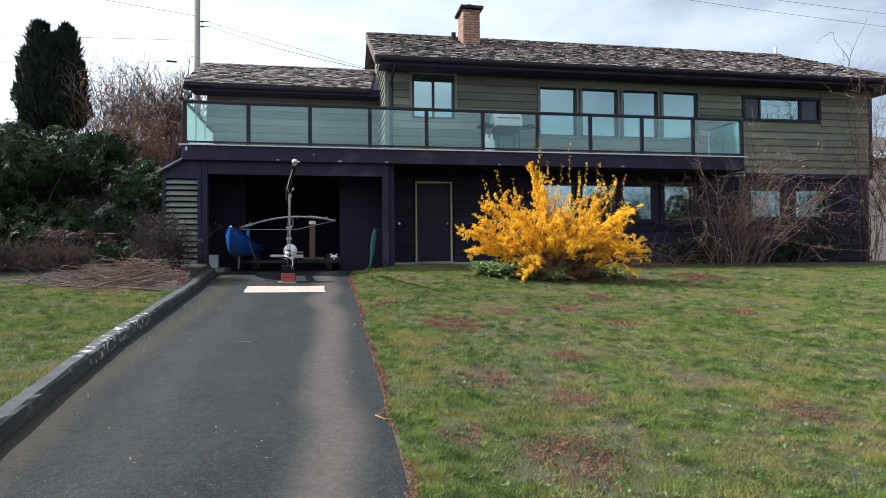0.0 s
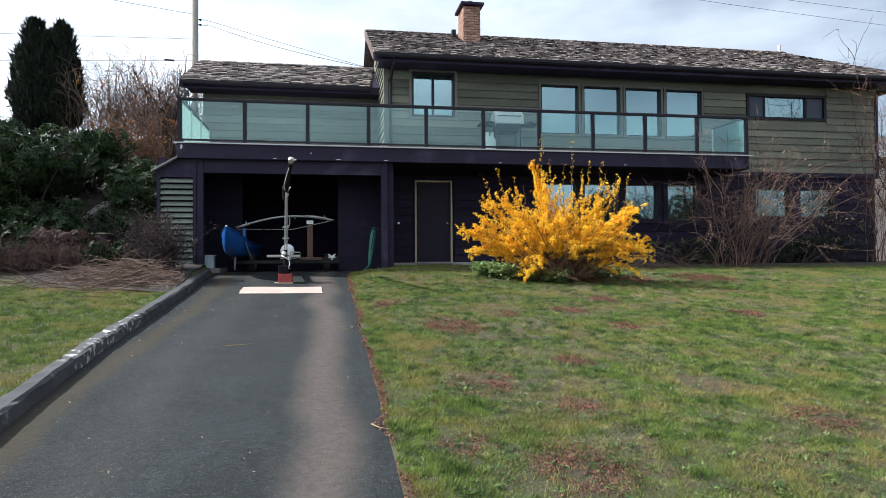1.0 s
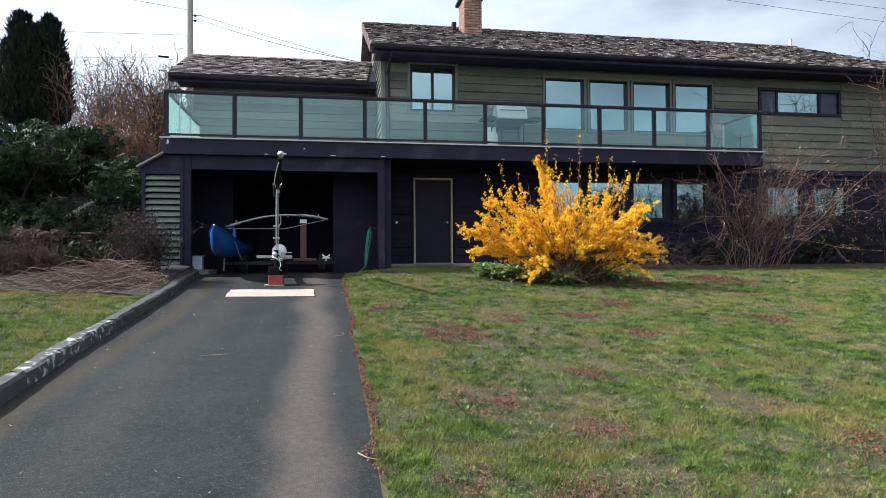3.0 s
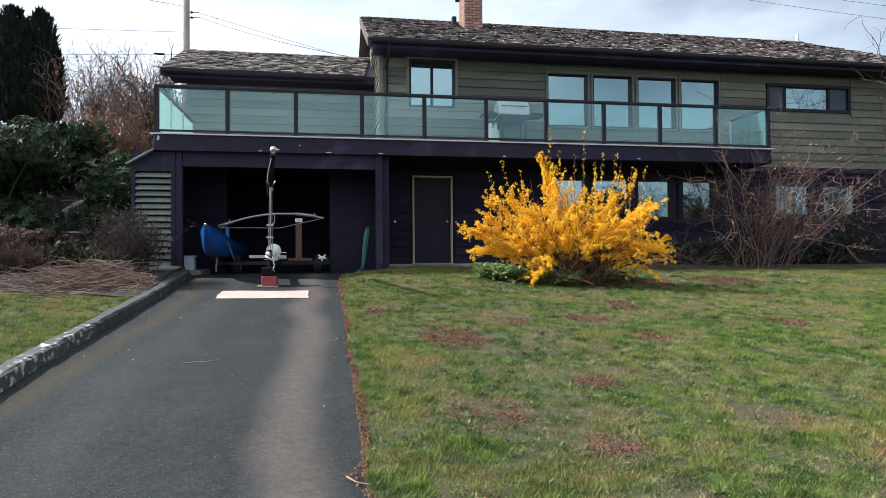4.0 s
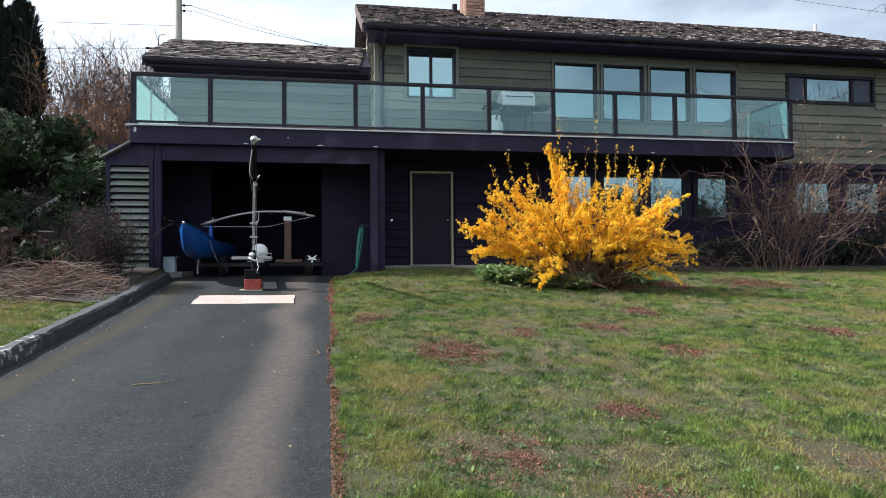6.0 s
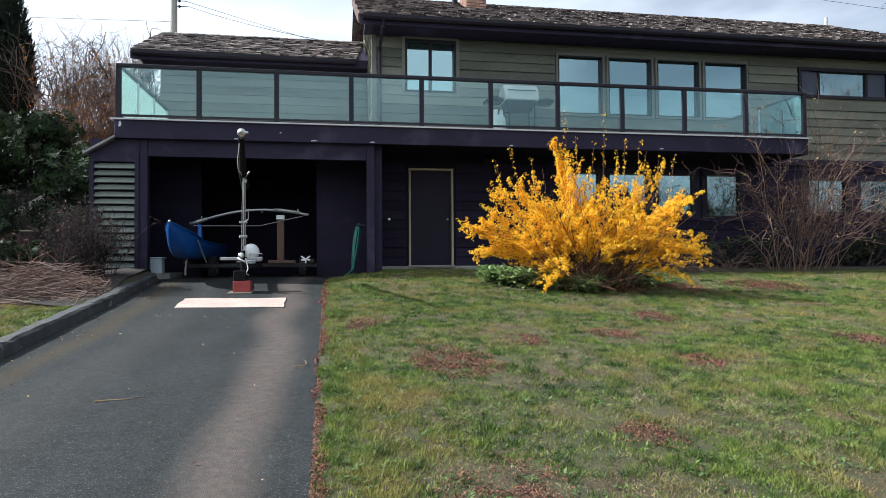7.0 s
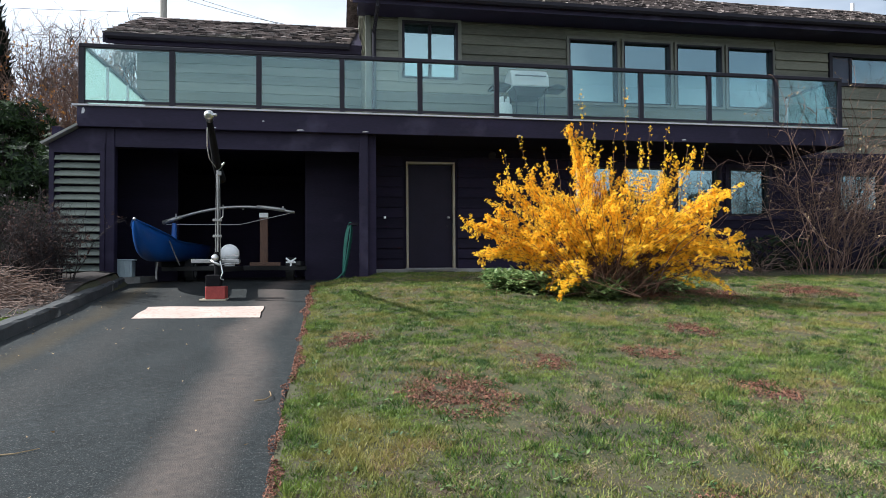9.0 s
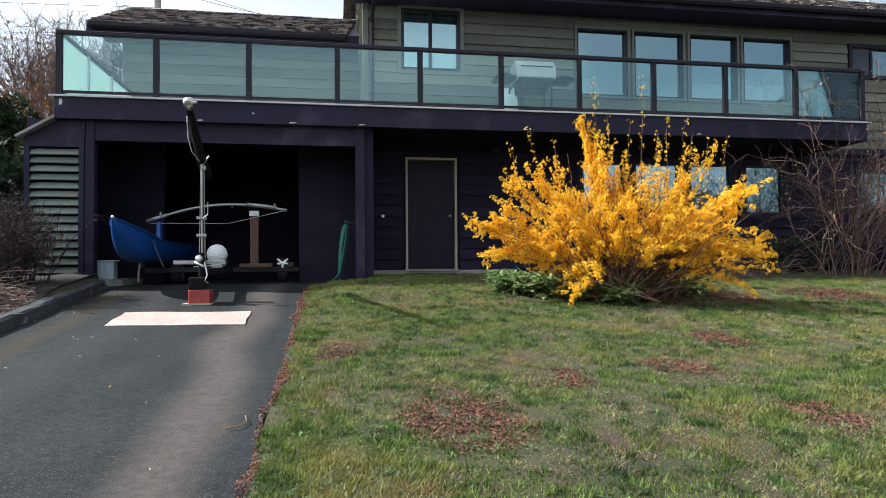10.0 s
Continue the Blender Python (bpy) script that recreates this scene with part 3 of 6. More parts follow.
bmesh.ops.create_uvsphere(bm, u_segments=14, v_segments=8, radius=0.03, matrix=Matrix.Translation((3.15, WALL - 0.01, 2.49)))
rod(bm, (3.15, WALL + 0.052, 2.49), (3.15, WALL, 2.49), 0.013)
part("door_knob", bm, M_CHROME, door, "bright metal knob", True)
bm = bmesh.new()
rod(bm, (3.15, WALL + 0.052, 2.33), (3.15, WALL + 0.03, 2.33), 0.022, sides=14)
part("door_lock", bm, M_FRAME, door)
bm = prism(bmesh.new(), [(2.325, WALL - 0.06, 1.5), (2.325, WALL - 0.06, 3.56), (3.275, WALL - 0.06, 3.56), (3.275, WALL - 0.06, 1.5), (3.235, WALL - 0.06, 1.5), (3.235, WALL - 0.06, 3.52), (2.365, WALL - 0.06, 3.52), (2.365, WALL - 0.06, 1.5)], (0, 0.13, 0))
part("door_frame", bm, M_PALE, house, "pale wooden door frame")
part("door_sill", boxed(2.3, 3.3, WALL - 0.12, WALL + 0.04, 1.475, 1.515, bevel=0.008), M_CONCRETE, house)
part("footing", boxed(1.5, 4.4, WALL - 0.09, WALL + 0.02, 1.2, 1.5, bevel=0.012), M_CONCRETE, house, "stained concrete footing")
bm = bmesh.new()
box(bm, 4.0, 4.08, 16.3, WALL, 3.72, 3.8, bevel=0.01)
rod(bm, (4.04, 16.36, 3.76), (3.98, 16.22, 3.68), 0.05, 0.075, 12)
part("flood_lamp", bm, M_FRAME, house)
part("bell_push", boxed(1.89, 1.94, WALL - 0.035, WALL, 2.46, 2.51, bevel=0.006), M_CHROME, house)

# louvred panel beside the garage
M_LOUVRE = material("pale_green_slats", (0.12, 0.14, 0.12), (0.22, 0.245, 0.21), 0.75, 4, (0.4, 1, 1), 30, 0.3, each=0.3)
bm = bmesh.new()
for b in ((-3.43, -3.36, 1.2, 3.52), (-2.69, -2.62, 1.2, 3.52), (-3.36, -2.69, 3.38, 3.52), (-3.36, -2.69, 1.2, 1.36)):
    box(bm, b[0], b[1], 14.98, 15.12, b[2], b[3])
louvre = part("louvre_frame", bm, M_FASCIA, house)
bm = prism(bmesh.new(), [(-0.335, -0.045, -0.035), (-0.335, -0.033, -0.045), (-0.335, 0.045, 0.045), (-0.335, 0.033, 0.055)], (0.67, 0, 0))
slat_mesh = mesh_of(bm, "slat", M_LOUVRE)
for i in range(16):
    o = new("slat", slat_mesh)
    o.parent = louvre
    o.location = Vector((-3.025, 15.03, 1.43 + 0.125 * i)) - where(louvre)
part("louvre_back", boxed(-3.4, -2.64, 15.12, 15.16, 1.2, 3.7), M_DARK, house)
part("shed_gable", prism(bmesh.new(), [(-3.43, 15.0, 3.52), (-2.6, 15.0, 3.52), (-2.6, 15.0, 3.78), (-2.98, 15.0, 3.78)], (0, 0.14, 0)), M_FASCIA, house)
part("shed_roof", prism(bmesh.new(), [(-3.5, 14.88, 3.49), (-2.98, 14.88, 3.8), (-3.0, 14.88, 3.83), (-3.52, 14.88, 3.52)], (0, 3.4, 0)), M_CONCRETE, house)

# chimney
chimney = part("chimney", boxed(3.975, 4.455, 18.155, 18.905, 7.3, 8.74), M_MORTAR, house, "red brick chimney with a concrete cap")
part("chimney_cap", boxed(3.88, 4.55, 18.05, 19.0, 8.76, 8.84, bevel=0.012), M_FASCIA, chimney)
part("chimney_flashing", boxed(3.95, 4.48, 18.12, 18.93, 7.3, 7.72), M_FASCIA, chimney)
part("flue", rod(bmesh.new(), (4.22, 18.5, 8.82), (4.22, 18.5, 9.0), 0.1, 0.1, 14), M_BRICK, chimney)
part("roof_vent", boxed(3.78, 3.9, 18.9, 19.05, 7.75, 8.33, bevel=0.01), M_FRAME, house)
part("vent_pipe", rod(bmesh.new(), (14.95, 19.5, 8.1), (14.95, 19.5, 8.62), 0.05, 0.05, 12), M_FLASH, house)


# ---- pieces of walls and roofs ----
def board_mesh(mat):
    return mesh_of(prism(bmesh.new(), [(0, -0.006, 0), (0, -0.044, 0), (0, -0.045, 0.01), (0, -0.005, 0.215), (0, 0, 0.215), (0, 0, 0.02)], (1, 0, 0)), "board", mat)


BOARD_GREEN, BOARD_DARK = board_mesh(M_SIDING), board_mesh(M_DARK)


def lay_boards(wall, mesh, a0, a1, z0, z1, plane, holes=(), turned=False, pitch=0.197, top=None):
    """Lapped boards on a wall's face, cut round its openings; turned: along y on a face that looks towards -x."""
    off = where(wall)
    z, row = z0, 0
    while z < z1 - 0.05:
        lo, hi = a0, a1
        if top:
            lo, hi = top(z + pitch, a0, a1)
        spans = [(lo, hi)]
        for h in holes:
            if h[2] - 0.07 < z + pitch * 0.8 and z + 0.03 < h[3] + 0.07:
                spans = [s for p, q in spans for s in ((p, min(q, h[0] - 0.07)), (max(p, h[1] + 0.07), q)) if s[1] - s[0] > 0.05]
        cut = []
        for p, q in spans:
            while q - p > 5.2:
                w = random.uniform(2.8, 4.6)
                cut.append((p, p + w - 0.003))
                p += w
            cut.append((p, q))
        for p, q in cut:
            ob = new("board", mesh)
            ob.parent = wall
            ob.scale = (q - p, random.uniform(0.85, 1.15), min(1.0, (z1 - z) / 0.215))
            if turned:
                ob.location = Vector((plane, q, z)) - off
                ob.rotation_euler = (0, 0, -math.pi / 2)
            else:
                ob.location = Vector((p, plane, z)) - off
        z += pitch
        row += 1


lay_boards(front, BOARD_GREEN, 1.62, 15.64, 3.93, 6.36, WALL, UPPER_HOLES)
lay_boards(wing, BOARD_GREEN, -3.08, 1.56, 4.1, 6.1, WING_Y)
lay_boards(gable, BOARD_GREEN, WALL + 0.02, 19.4, 4.1, 8.1, 1.6, turned=True, top=lambda z, a, b: (max(a, 16.5 + (z - 6.78) / 0.489), b))
lay_boards(lower, BOARD_DARK, 1.67, 15.58, 1.5, 3.82, WALL + 0.02, [(2.33, 3.27, 1.4, 3.56)] + LOWER_HOLES[1:])
part("corner_board", boxed(1.56, 1.66, WALL - 0.055, WALL + 0.05, 4.1, 6.36), M_TRIM, house)
part("corner_board", boxed(15.6, 15.69, WALL - 0.055, WALL + 0.05, 3.9, 6.36), M_FASCIA, house)
part("wall_band", boxed(10.6, 15.66, WALL - 0.06, WALL - 0.002, 3.8, 3.93), M_FASCIA, house)


def shake_corners(u, v, w, lift):
    """The eight corners of one split shake, in eave, up-slope and outward lengths."""
    tilt = random.uniform(-0.006, 0.006)
    l = random.uniform(0.36, 0.44)
    b = random.uniform(0.026, 0.05)
    d = random.uniform(-0.02, 0.02)
    return [(u, v + d, lift), (u + w, v + d + tilt, lift), (u + w, v + l, 0), (u, v + l, 0), (u, v + d, lift + b), (u + w, v + d + tilt, lift + b), (u + w, v + l, 0.008), (u, v + l, 0.008)]


SHAKE_FACES = [(0, 3, 2, 1), (4, 5, 6, 7), (0, 1, 5, 4), (1, 2, 6, 5), (2, 3, 7, 6), (3, 0, 4, 7)]


def shake_roof(roof_part, x0, x1, y0, z0, y1, z1, x1_top, single_rows):
    """Courses of shakes over one roof slope; the lowest courses are single pieces, the rest one mesh."""
    up = Vector((0, y1 - y0, z1 - z0))
    length = up.length
    up.normalize()
    out = Vector((0, -up.z, up.y))
    base = Vector((0, y0, z0 + 0.085))
    off = where(roof_part)
    vs, fs = [], []
    courses = int(length / 0.185)
    for r in range(courses + 1):
        v = r * 0.185 - 0.05
        if v > length - 0.12:
            break
        right = x1 + (x1_top - x1) * min(1, max(0, (v + 0.1) / length))
        u = x0 - random.uniform(0.01, 0.03)
        while u < right:
            w = min(random.uniform(0.09, 0.21), right + 0.04 - u)
            if w > 0.03:
                lift = 0.012 + max(0, random.gauss(0, 0.004))
                pts = [base + Vector((a, 0, 0)) + up * b + out * c for a, b, c in shake_corners(u, v, w, lift)]
                if r < single_rows:
                    c = pts[0]
                    me = bpy.data.meshes.new("shake")
                    me.from_pydata([p - c for p in pts], [], SHAKE_FACES)
                    me.materials.append(M_SHAKE_EACH)
                    ob = new("shake", me)
                    ob.parent = roof_part
                    ob.location = c - off
                elif random.random() > 0.012:
                    n = len(vs)
                    vs += [p - off for p in pts]
                    fs += [tuple(n + i for i in f) for f in SHAKE_FACES]
            u += w + random.uniform(0.003, 0.01)
    # caps along the ridge
    u = x0
    while u < x1_top - 0.1:
        top = base + up * (length - 0.14)
        pts = [top + Vector((u + a, 0, 0)) + up * b + out * c for a, b, c in ((0, 0, 0.02), (0.3, 0, 0.035), (0.3, 0.17, 0.035), (0, 0.17, 0.02), (0, 0, 0.04), (0.3, 0, 0.055), (0.3, 0.17, 0.055), (0, 0.17, 0.04))]
        n = len(vs)
        vs += [p - off for p in pts]
        fs += [tuple(n + i for i in f) for f in SHAKE_FACES]
        u += 0.19
    me = bpy.data.meshes.new("shakes")
    me.from_pydata(vs, [], fs)
    me.materials.append(M_SHAKE)
    ob = new("roof_covering", me)
    ob.parent = roof_part
    tagged(ob, kind="stuff")


shake_roof(roof, 1.3, 16.7, EAVE_Y, EAVE_Z, RIDGE_Y, RIDGE_Z, 14.9, 2)
shake_roof(wing_roof, -3.56, 1.26, W_EAVE_Y, W_EAVE_Z, W_RIDGE_Y, W_RIDGE_Z, 1.58, 3)

brick_mesh = mesh_of(boxed(0, 0.2, -0.012, 0.09, 0, 0.062, bevel=0.004), "brick", M_BRICK)
brick_half = mesh_of(boxed(0, 0.094, -0.012, 0.09, 0, 0.062, bevel=0.004), "brick", M_BRICK)
off = where(chimney)
for r in range(17):
    z = 7.5 + 0.0735 * r
    start = 0.0 if r % 2 else -0.106
    for side in (0, 1):
        length, u = (0.48, 0.75)[side], start
        while u < length - 0.02:
            lo, hi = max(u, 0), min(u + 0.2, length)
            if hi - lo > 0.03:
                ob = new("brick", brick_mesh if hi - lo > 0.12 else brick_half)
                ob.parent = chimney
                ob.scale.x = (hi - lo) / (0.2 if hi - lo > 0.12 else 0.094)
                if side == 0:
                    ob.location = Vector((3.975 + lo, 18.155, z)) - off
                else:
                    ob.location = Vector((3.975, 18.155 + hi, z)) - off
                    ob.rotation_euler = (0, 0, -math.pi / 2)
            u += 0.212


# ---- plants ----
RNG = np.random.default_rng(7)


def unit(a):
    return a / (np.linalg.norm(a, axis=-1, keepdims=True) + 1e-9)


class Soup:
    """Collects twigs, leaves and flowers and turns them into one mesh, all of a kind at once."""

    def __init__(self):
        self.twigs, self.leaves, self.flowers = {}, [], []

    def twig(self, pts, r0, r1, sides=3):
        self.twigs.setdefault((len(pts), sides), []).append((pts, r0, r1))

    def leaf(self, p, along, up, length, width):
        self.leaves.append((*p, *along, *up, length, width))

    def flower(self, p, nor, r):
        self.flowers.append((*p, *nor, r))

    def arrays(self):
        vs, fs, n = [], [], 0
        for (m, sides), rows in self.twigs.items():
            p = np.array([r[0] for r in rows], float)
            r0, r1 = np.array([r[1] for r in rows]), np.array([r[2] for r in rows])
            d = np.empty_like(p)
            d[:, 1:-1], d[:, 0], d[:, -1] = p[:, 2:] - p[:, :-2], p[:, 1] - p[:, 0], p[:, -1] - p[:, -2]
            d = unit(d)
            ref = np.where(np.abs(d[..., 2:]) > 0.8, np.array((0.3, 0.9, 0.1)), np.array((0.0, 0.0, 1.0)))
            u = unit(np.cross(d, ref))
            w = np.cross(d, u)
            rad = r0[:, None] + (r1 - r0)[:, None] * np.linspace(0, 1, m)
            a = np.arange(sides) * 2 * math.pi / sides
            ring = p[:, :, None] + rad[:, :, None, None] * (np.cos(a)[:, None] * u[:, :, None] + np.sin(a)[:, None] * w[:, :, None])
            vs.append(ring.reshape(-1, 3))
            k, i, s = np.arange(len(rows)), np.arange(m - 1), np.arange(sides)
            first = n + (k[:, None, None] * m + i[:, None]) * sides
            q = np.stack([first + s, first + (s + 1) % sides, first + sides + (s + 1) % sides, first + sides + s], -1).reshape(-1, 4)
            fs += [q[:, (0, 1, 2)], q[:, (0, 2, 3)]]
            n += len(rows) * m * sides
        if self.leaves:
            a = np.array(self.leaves, float)
            p, al, up, ln, wd = a[:, :3], unit(a[:, 3:6]), a[:, 6:9], a[:, 9:10], a[:, 10:11]
            side = unit(np.cross(al, up))
            nor = np.cross(side, al)
            mid = p + al * ln * 0.5 - nor * wd * 0.12
            vs.append(np.stack([p, mid + side * wd / 2 + nor * wd * 0.2, p + al * ln - nor * wd * 0.3, mid - side * wd / 2 + nor * wd * 0.2], 1).reshape(-1, 3))
            f = n + 4 * np.arange(len(a))
            fs += [np.stack([f, f + 1, f + 2], 1), np.stack([f, f + 2, f + 3], 1)]
            n += 4 * len(a)
        if self.flowers:
            a = np.array(self.flowers, float)
            p, nor, r = a[:, :3], unit(a[:, 3:6]), a[:, 6:7]
            u = unit(np.cross(nor, RNG.normal(size=nor.shape)))
            w = np.cross(nor, u)
            ring = [p]
            for k in range(4):
                for da in (-0.38, 0.38):
                    t = k * math.pi / 2 + da
                    ring.append(p + r * (math.cos(t) * u + math.sin(t) * w) + nor * r * 0.45)
            vs.append(np.stack(ring, 1).reshape(-1, 3))
            f = n + 9 * np.arange(len(a))
            fs += [np.stack([f, f + 1 + 2 * k, f + 2 + 2 * k], 1) for k in range(4)]
        return np.concatenate(vs), np.concatenate(fs)

    def under(self, name, mat, parent, label=""):
        v, f = self.arrays()
        off = where(parent)
        v = v - np.array(off)
        me = tri_mesh(name, v, f, mat)
        ob = new(name, me)
        ob.parent = parent
        return tagged(ob, label)


def tri_mesh(name, v, f, mat):
    me = bpy.data.meshes.new(name)
    me.vertices.add(len(v))
    me.vertices.foreach_set("co", np.ascontiguousarray(v, dtype=np.float32).reshape(-1))
    me.loops.add(3 * len(f))
    me.loops.foreach_set("vertex_index", np.ascontiguousarray(f, dtype=np.int32).reshape(-1))
    me.polygons.add(len(f))
    me.polygons.foreach_set("loop_start", np.arange(0, 3 * len(f), 3, dtype=np.int32))
    me.update()
    me.validate()
    me.materials.append(mat)
    return me


def arc(p, d, length, n=7, droop=0.0, wander=0.12):
    """A twig's line from p towards d, bending down by droop and wandering."""
    x, y, z = (float(c) for c in p)
    dx, dy, dz = (float(c) for c in d)
    pts, step = [(x, y, z)], length / n
    shake = (RNG.normal(size=(n, 3)) * wander).tolist()
    for sx, sy, sz in shake:
        q = 1 / (math.sqrt(dx * dx + dy * dy + dz * dz) + 1e-9)
        dx, dy, dz = dx * q + sx, dy * q + sy, dz * q + sz - droop
        q = step / (math.sqrt(dx * dx + dy * dy + dz * dz) + 1e-9)
        x, y, z = x + dx * q, y + dy * q, z + dz * q
        pts.append((x, y, z))
    return pts


def plant_material(name, dark, light, rough=0.6, through=0.25, fine=40):
    m = material(name, dark, light, rough, 3, (1, 1, 1), fine, 0.0, island=0.5, spec=0.22)
    if through:
        n, l = m.node_tree.nodes, m.node_tree.links
        bsdf, out = n["Principled BSDF"], n["Material Output"]
        tr, mix = n.new("ShaderNodeBsdfTranslucent"), n.new("ShaderNodeMixShader")
        mix.inputs[0].default_value = through
        l.new(bsdf.inputs["Base Color"].links[0].from_socket, tr.inputs["Color"])
        l.new(bsdf.outputs[0], mix.inputs[1])
        l.new(tr.outputs[0], mix.inputs[2])
        l.new(mix.outputs[0], out.inputs["Surface"])
    return m


M_YELLOW = plant_material("forsythia_yellow", (0.96, 0.5, 0.012), (1.0, 0.7, 0.06), 0.6, 0.45)
M_CANE = plant_material("brown_cane", (0.07, 0.038, 0.028), (0.2, 0.115, 0.075), 0.8, 0)
M_TWIG = plant_material("grey_brown_twig", (0.09, 0.06, 0.048), (0.24, 0.17, 0.14), 0.8, 0)
M_TWIG_RED = plant_material("reddish_twig", (0.075, 0.04, 0.03), (0.21, 0.12, 0.085), 0.8, 0)
M_TWIG_TAN = plant_material("tan_twig", (0.06, 0.036, 0.03), (0.24, 0.155, 0.12), 0.8, 0)
M_TWIG_DARK = plant_material("dark_twig", (0.016, 0.013, 0.014), (0.055, 0.043, 0.042), 0.85, 0)
M_STRAW = plant_material("dry_straw", (0.2, 0.13, 0.07), (0.42, 0.31, 0.18), 0.8, 0.1)
M_RHODO = plant_material("rhododendron_leaf", (0.006, 0.013, 0.006), (0.034, 0.06, 0.017), 0.58, 0.12)
M_CYPRESS = plant_material("cypress_green", (0.005, 0.009, 0.006), (0.017, 0.025, 0.014), 0.85, 0.03)
M_LEAF = plant_material("ground_cover_leaf", (0.1, 0.18, 0.06), (0.34, 0.42, 0.18), 0.5, 0.25)
M_ORANGE = plant_material("orange_dead_leaf", (0.24, 0.09, 0.02), (0.45, 0.2, 0.05), 0.7, 0.3)
M_HEATH = plant_material("heather_brown", (0.035, 0.021, 0.02), (0.115, 0.072, 0.06), 0.85, 0.1)
M_LITTER = plant_material("red_brown_litter", (0.06, 0.024, 0.02), (0.27, 0.125, 0.082), 0.85, 0.05)


def forsythia(cx, cy):
    """Arching canes from one foot: long flowering plumes that make the outline, a looser body, bare stems inside, young upright rods."""
    base = ground_z(cx, cy)
    foot = np.array((cx, cy, base))
    th = thing("forsythia_bush", (cx, cy, base), "forsythia bush in full yellow bloom on the lawn", "bush")
    stems, flowers = Soup(), Soup()

    def bloom(pts, start, per_m, size, far=0.045):
        seg = np.array(pts)
        cum = np.concatenate([[0], np.cumsum(np.linalg.norm(np.diff(seg, axis=0), axis=1))])
        n = int(cum[-1] * (1 - start) * per_m)
        if n < 1:
            return
        at = RNG.uniform(start, 1, n) * cum[-1]
        p = np.stack([np.interp(at, cum, seg[:, k]) for k in range(3)], 1)
        d = unit(RNG.normal(size=(n, 3)))
        p = p + d * RNG.uniform(0.005, far, (n, 1))
        d = d + np.array((-0.2, -0.25, 0.35))
        r = size * RNG.uniform(0.75, 1.25, (n, 1))
        flowers.flowers += np.concatenate([p, d, r], 1).tolist()

    def cane(tip, rise, start, per_m, sides, side_len, thick=(0.006, 0.012)):
        tip = np.array(tip)
        root = foot + np.array((RNG.normal() * 0.2 + 0.16 * (tip[0] - cx), RNG.normal() * 0.16 + 0.1 * (tip[1] - cy), 0.0))
        mid = root * 0.48 + tip * 0.52 + np.array((0, 0, rise))
        pts = [(1 - s) ** 2 * root + 2 * s * (1 - s) * mid + s * s * tip + RNG.normal(size=3) * 0.018 for s in np.linspace(0, 1, 10)]
        stems.twig(pts, RNG.uniform(*thick), 0.003)
        bloom(pts, start, per_m * 1.5, 0.017, 0.042)
        for _ in range(sides):
            k = RNG.integers(int(10 * start), 10)
            ahead = unit(np.array(pts[min(k + 1, 9)]) - np.array(pts[k - 1]))
            d = ahead * 0.9 + RNG.normal(size=3) * 0.55 + np.array((0, -0.05, 0.22))
            side = arc(pts[k], d, RNG.uniform(*side_len), 4, 0.03)
            stems.twig(side, 0.0035, 0.002)
            bloom(side, 0.0, 135, 0.017, 0.036)

    # plumes: tip, rise of the arch, number of canes, spread of their tips
    plumes = [((4.08, 12.4, 3.36), 0.05, 11, 0.07), ((4.22, 12.3, 3.1), 0.1, 9, 0.12), ((2.7, 12.5, 2.08), 0.38, 11, 0.045), ((2.78, 12.5, 1.66), 0.4, 12, 0.045),
              ((2.95, 12.6, 2.4), 0.32, 4, 0.06), ((3.22, 12.6, 2.78), 0.2, 7, 0.13), ((3.5, 12.5, 2.74), 0.15, 8, 0.13), ((3.75, 12.5, 2.7), 0.12, 7, 0.12),
              ((4.55, 12.3, 2.85), 0.05, 8, 0.13), ((4.9, 12.2, 2.62), 0.1, 7, 0.14), ((5.62, 12.3, 2.92), 0.12, 8, 0.09), ((5.45, 12.2, 2.66), 0.12, 6, 0.12),
              ((5.86, 11.25, 2.42), 0.45, 9, 0.07), ((5.6, 11.6, 2.38), 0.35, 6, 0.12), ((6.04, 11.5, 1.6), 0.6, 11, 0.09), ((5.85, 11.5, 1.85), 0.55, 8, 0.12),
              ((3.35, 12.3, 1.75), 0.35, 5, 0.1), ((3.6, 12.0, 2.15), 0.3, 7, 0.16), ((4.15, 11.9, 1.82), 0.45, 6, 0.1), ((4.75, 11.75, 1.7), 0.5, 6, 0.09),
              ((5.3, 11.6, 1.72), 0.5, 5, 0.12), ((4.4, 11.8, 2.2), 0.35, 7, 0.2), ((5.1, 11.6, 2.15), 0.35, 7, 0.18)]
    for tip, rise, count, spread in plumes:
        for _ in range(count):
            back = RNG.uniform(0, 0.3)
            p = np.array(tip) * (1 - back) + (foot + np.array((0, 0, 1.1))) * back * 0.8 + np.array(tip) * back * 0.2
            cane(p + RNG.normal(size=3) * spread, rise * RNG.uniform(0.8, 1.2), RNG.uniform(0.42, 0.58), 62, RNG.integers(5, 9), (0.06, 0.19))
    # body between the plumes
    reach = [(-86, 1.0), (-74, 1.25), (-60, 1.35), (-43, 1.75), (-17, 1.75), (0, 1.5), (20, 1.5), (34, 1.6), (54, 1.5), (70, 1.55), (86, 1.3)]
    for _ in range(95):
        a = RNG.uniform(-86, 86)
        r = np.interp(a, [q[0] for q in reach], [q[1] for q in reach]) * RNG.uniform(0.55, 0.95)
        ar = radians(a)
        cane((cx + r * math.sin(ar), cy - 0.35 - 0.5 * max(0, math.sin(ar)) * r + RNG.normal() * 0.32, base + 0.05 + r * math.cos(ar)), 0.28 * r * abs(math.sin(ar)) + 0.05, RNG.uniform(0.4, 0.65), 36, RNG.integers(2, 5), (0.12, 0.34))
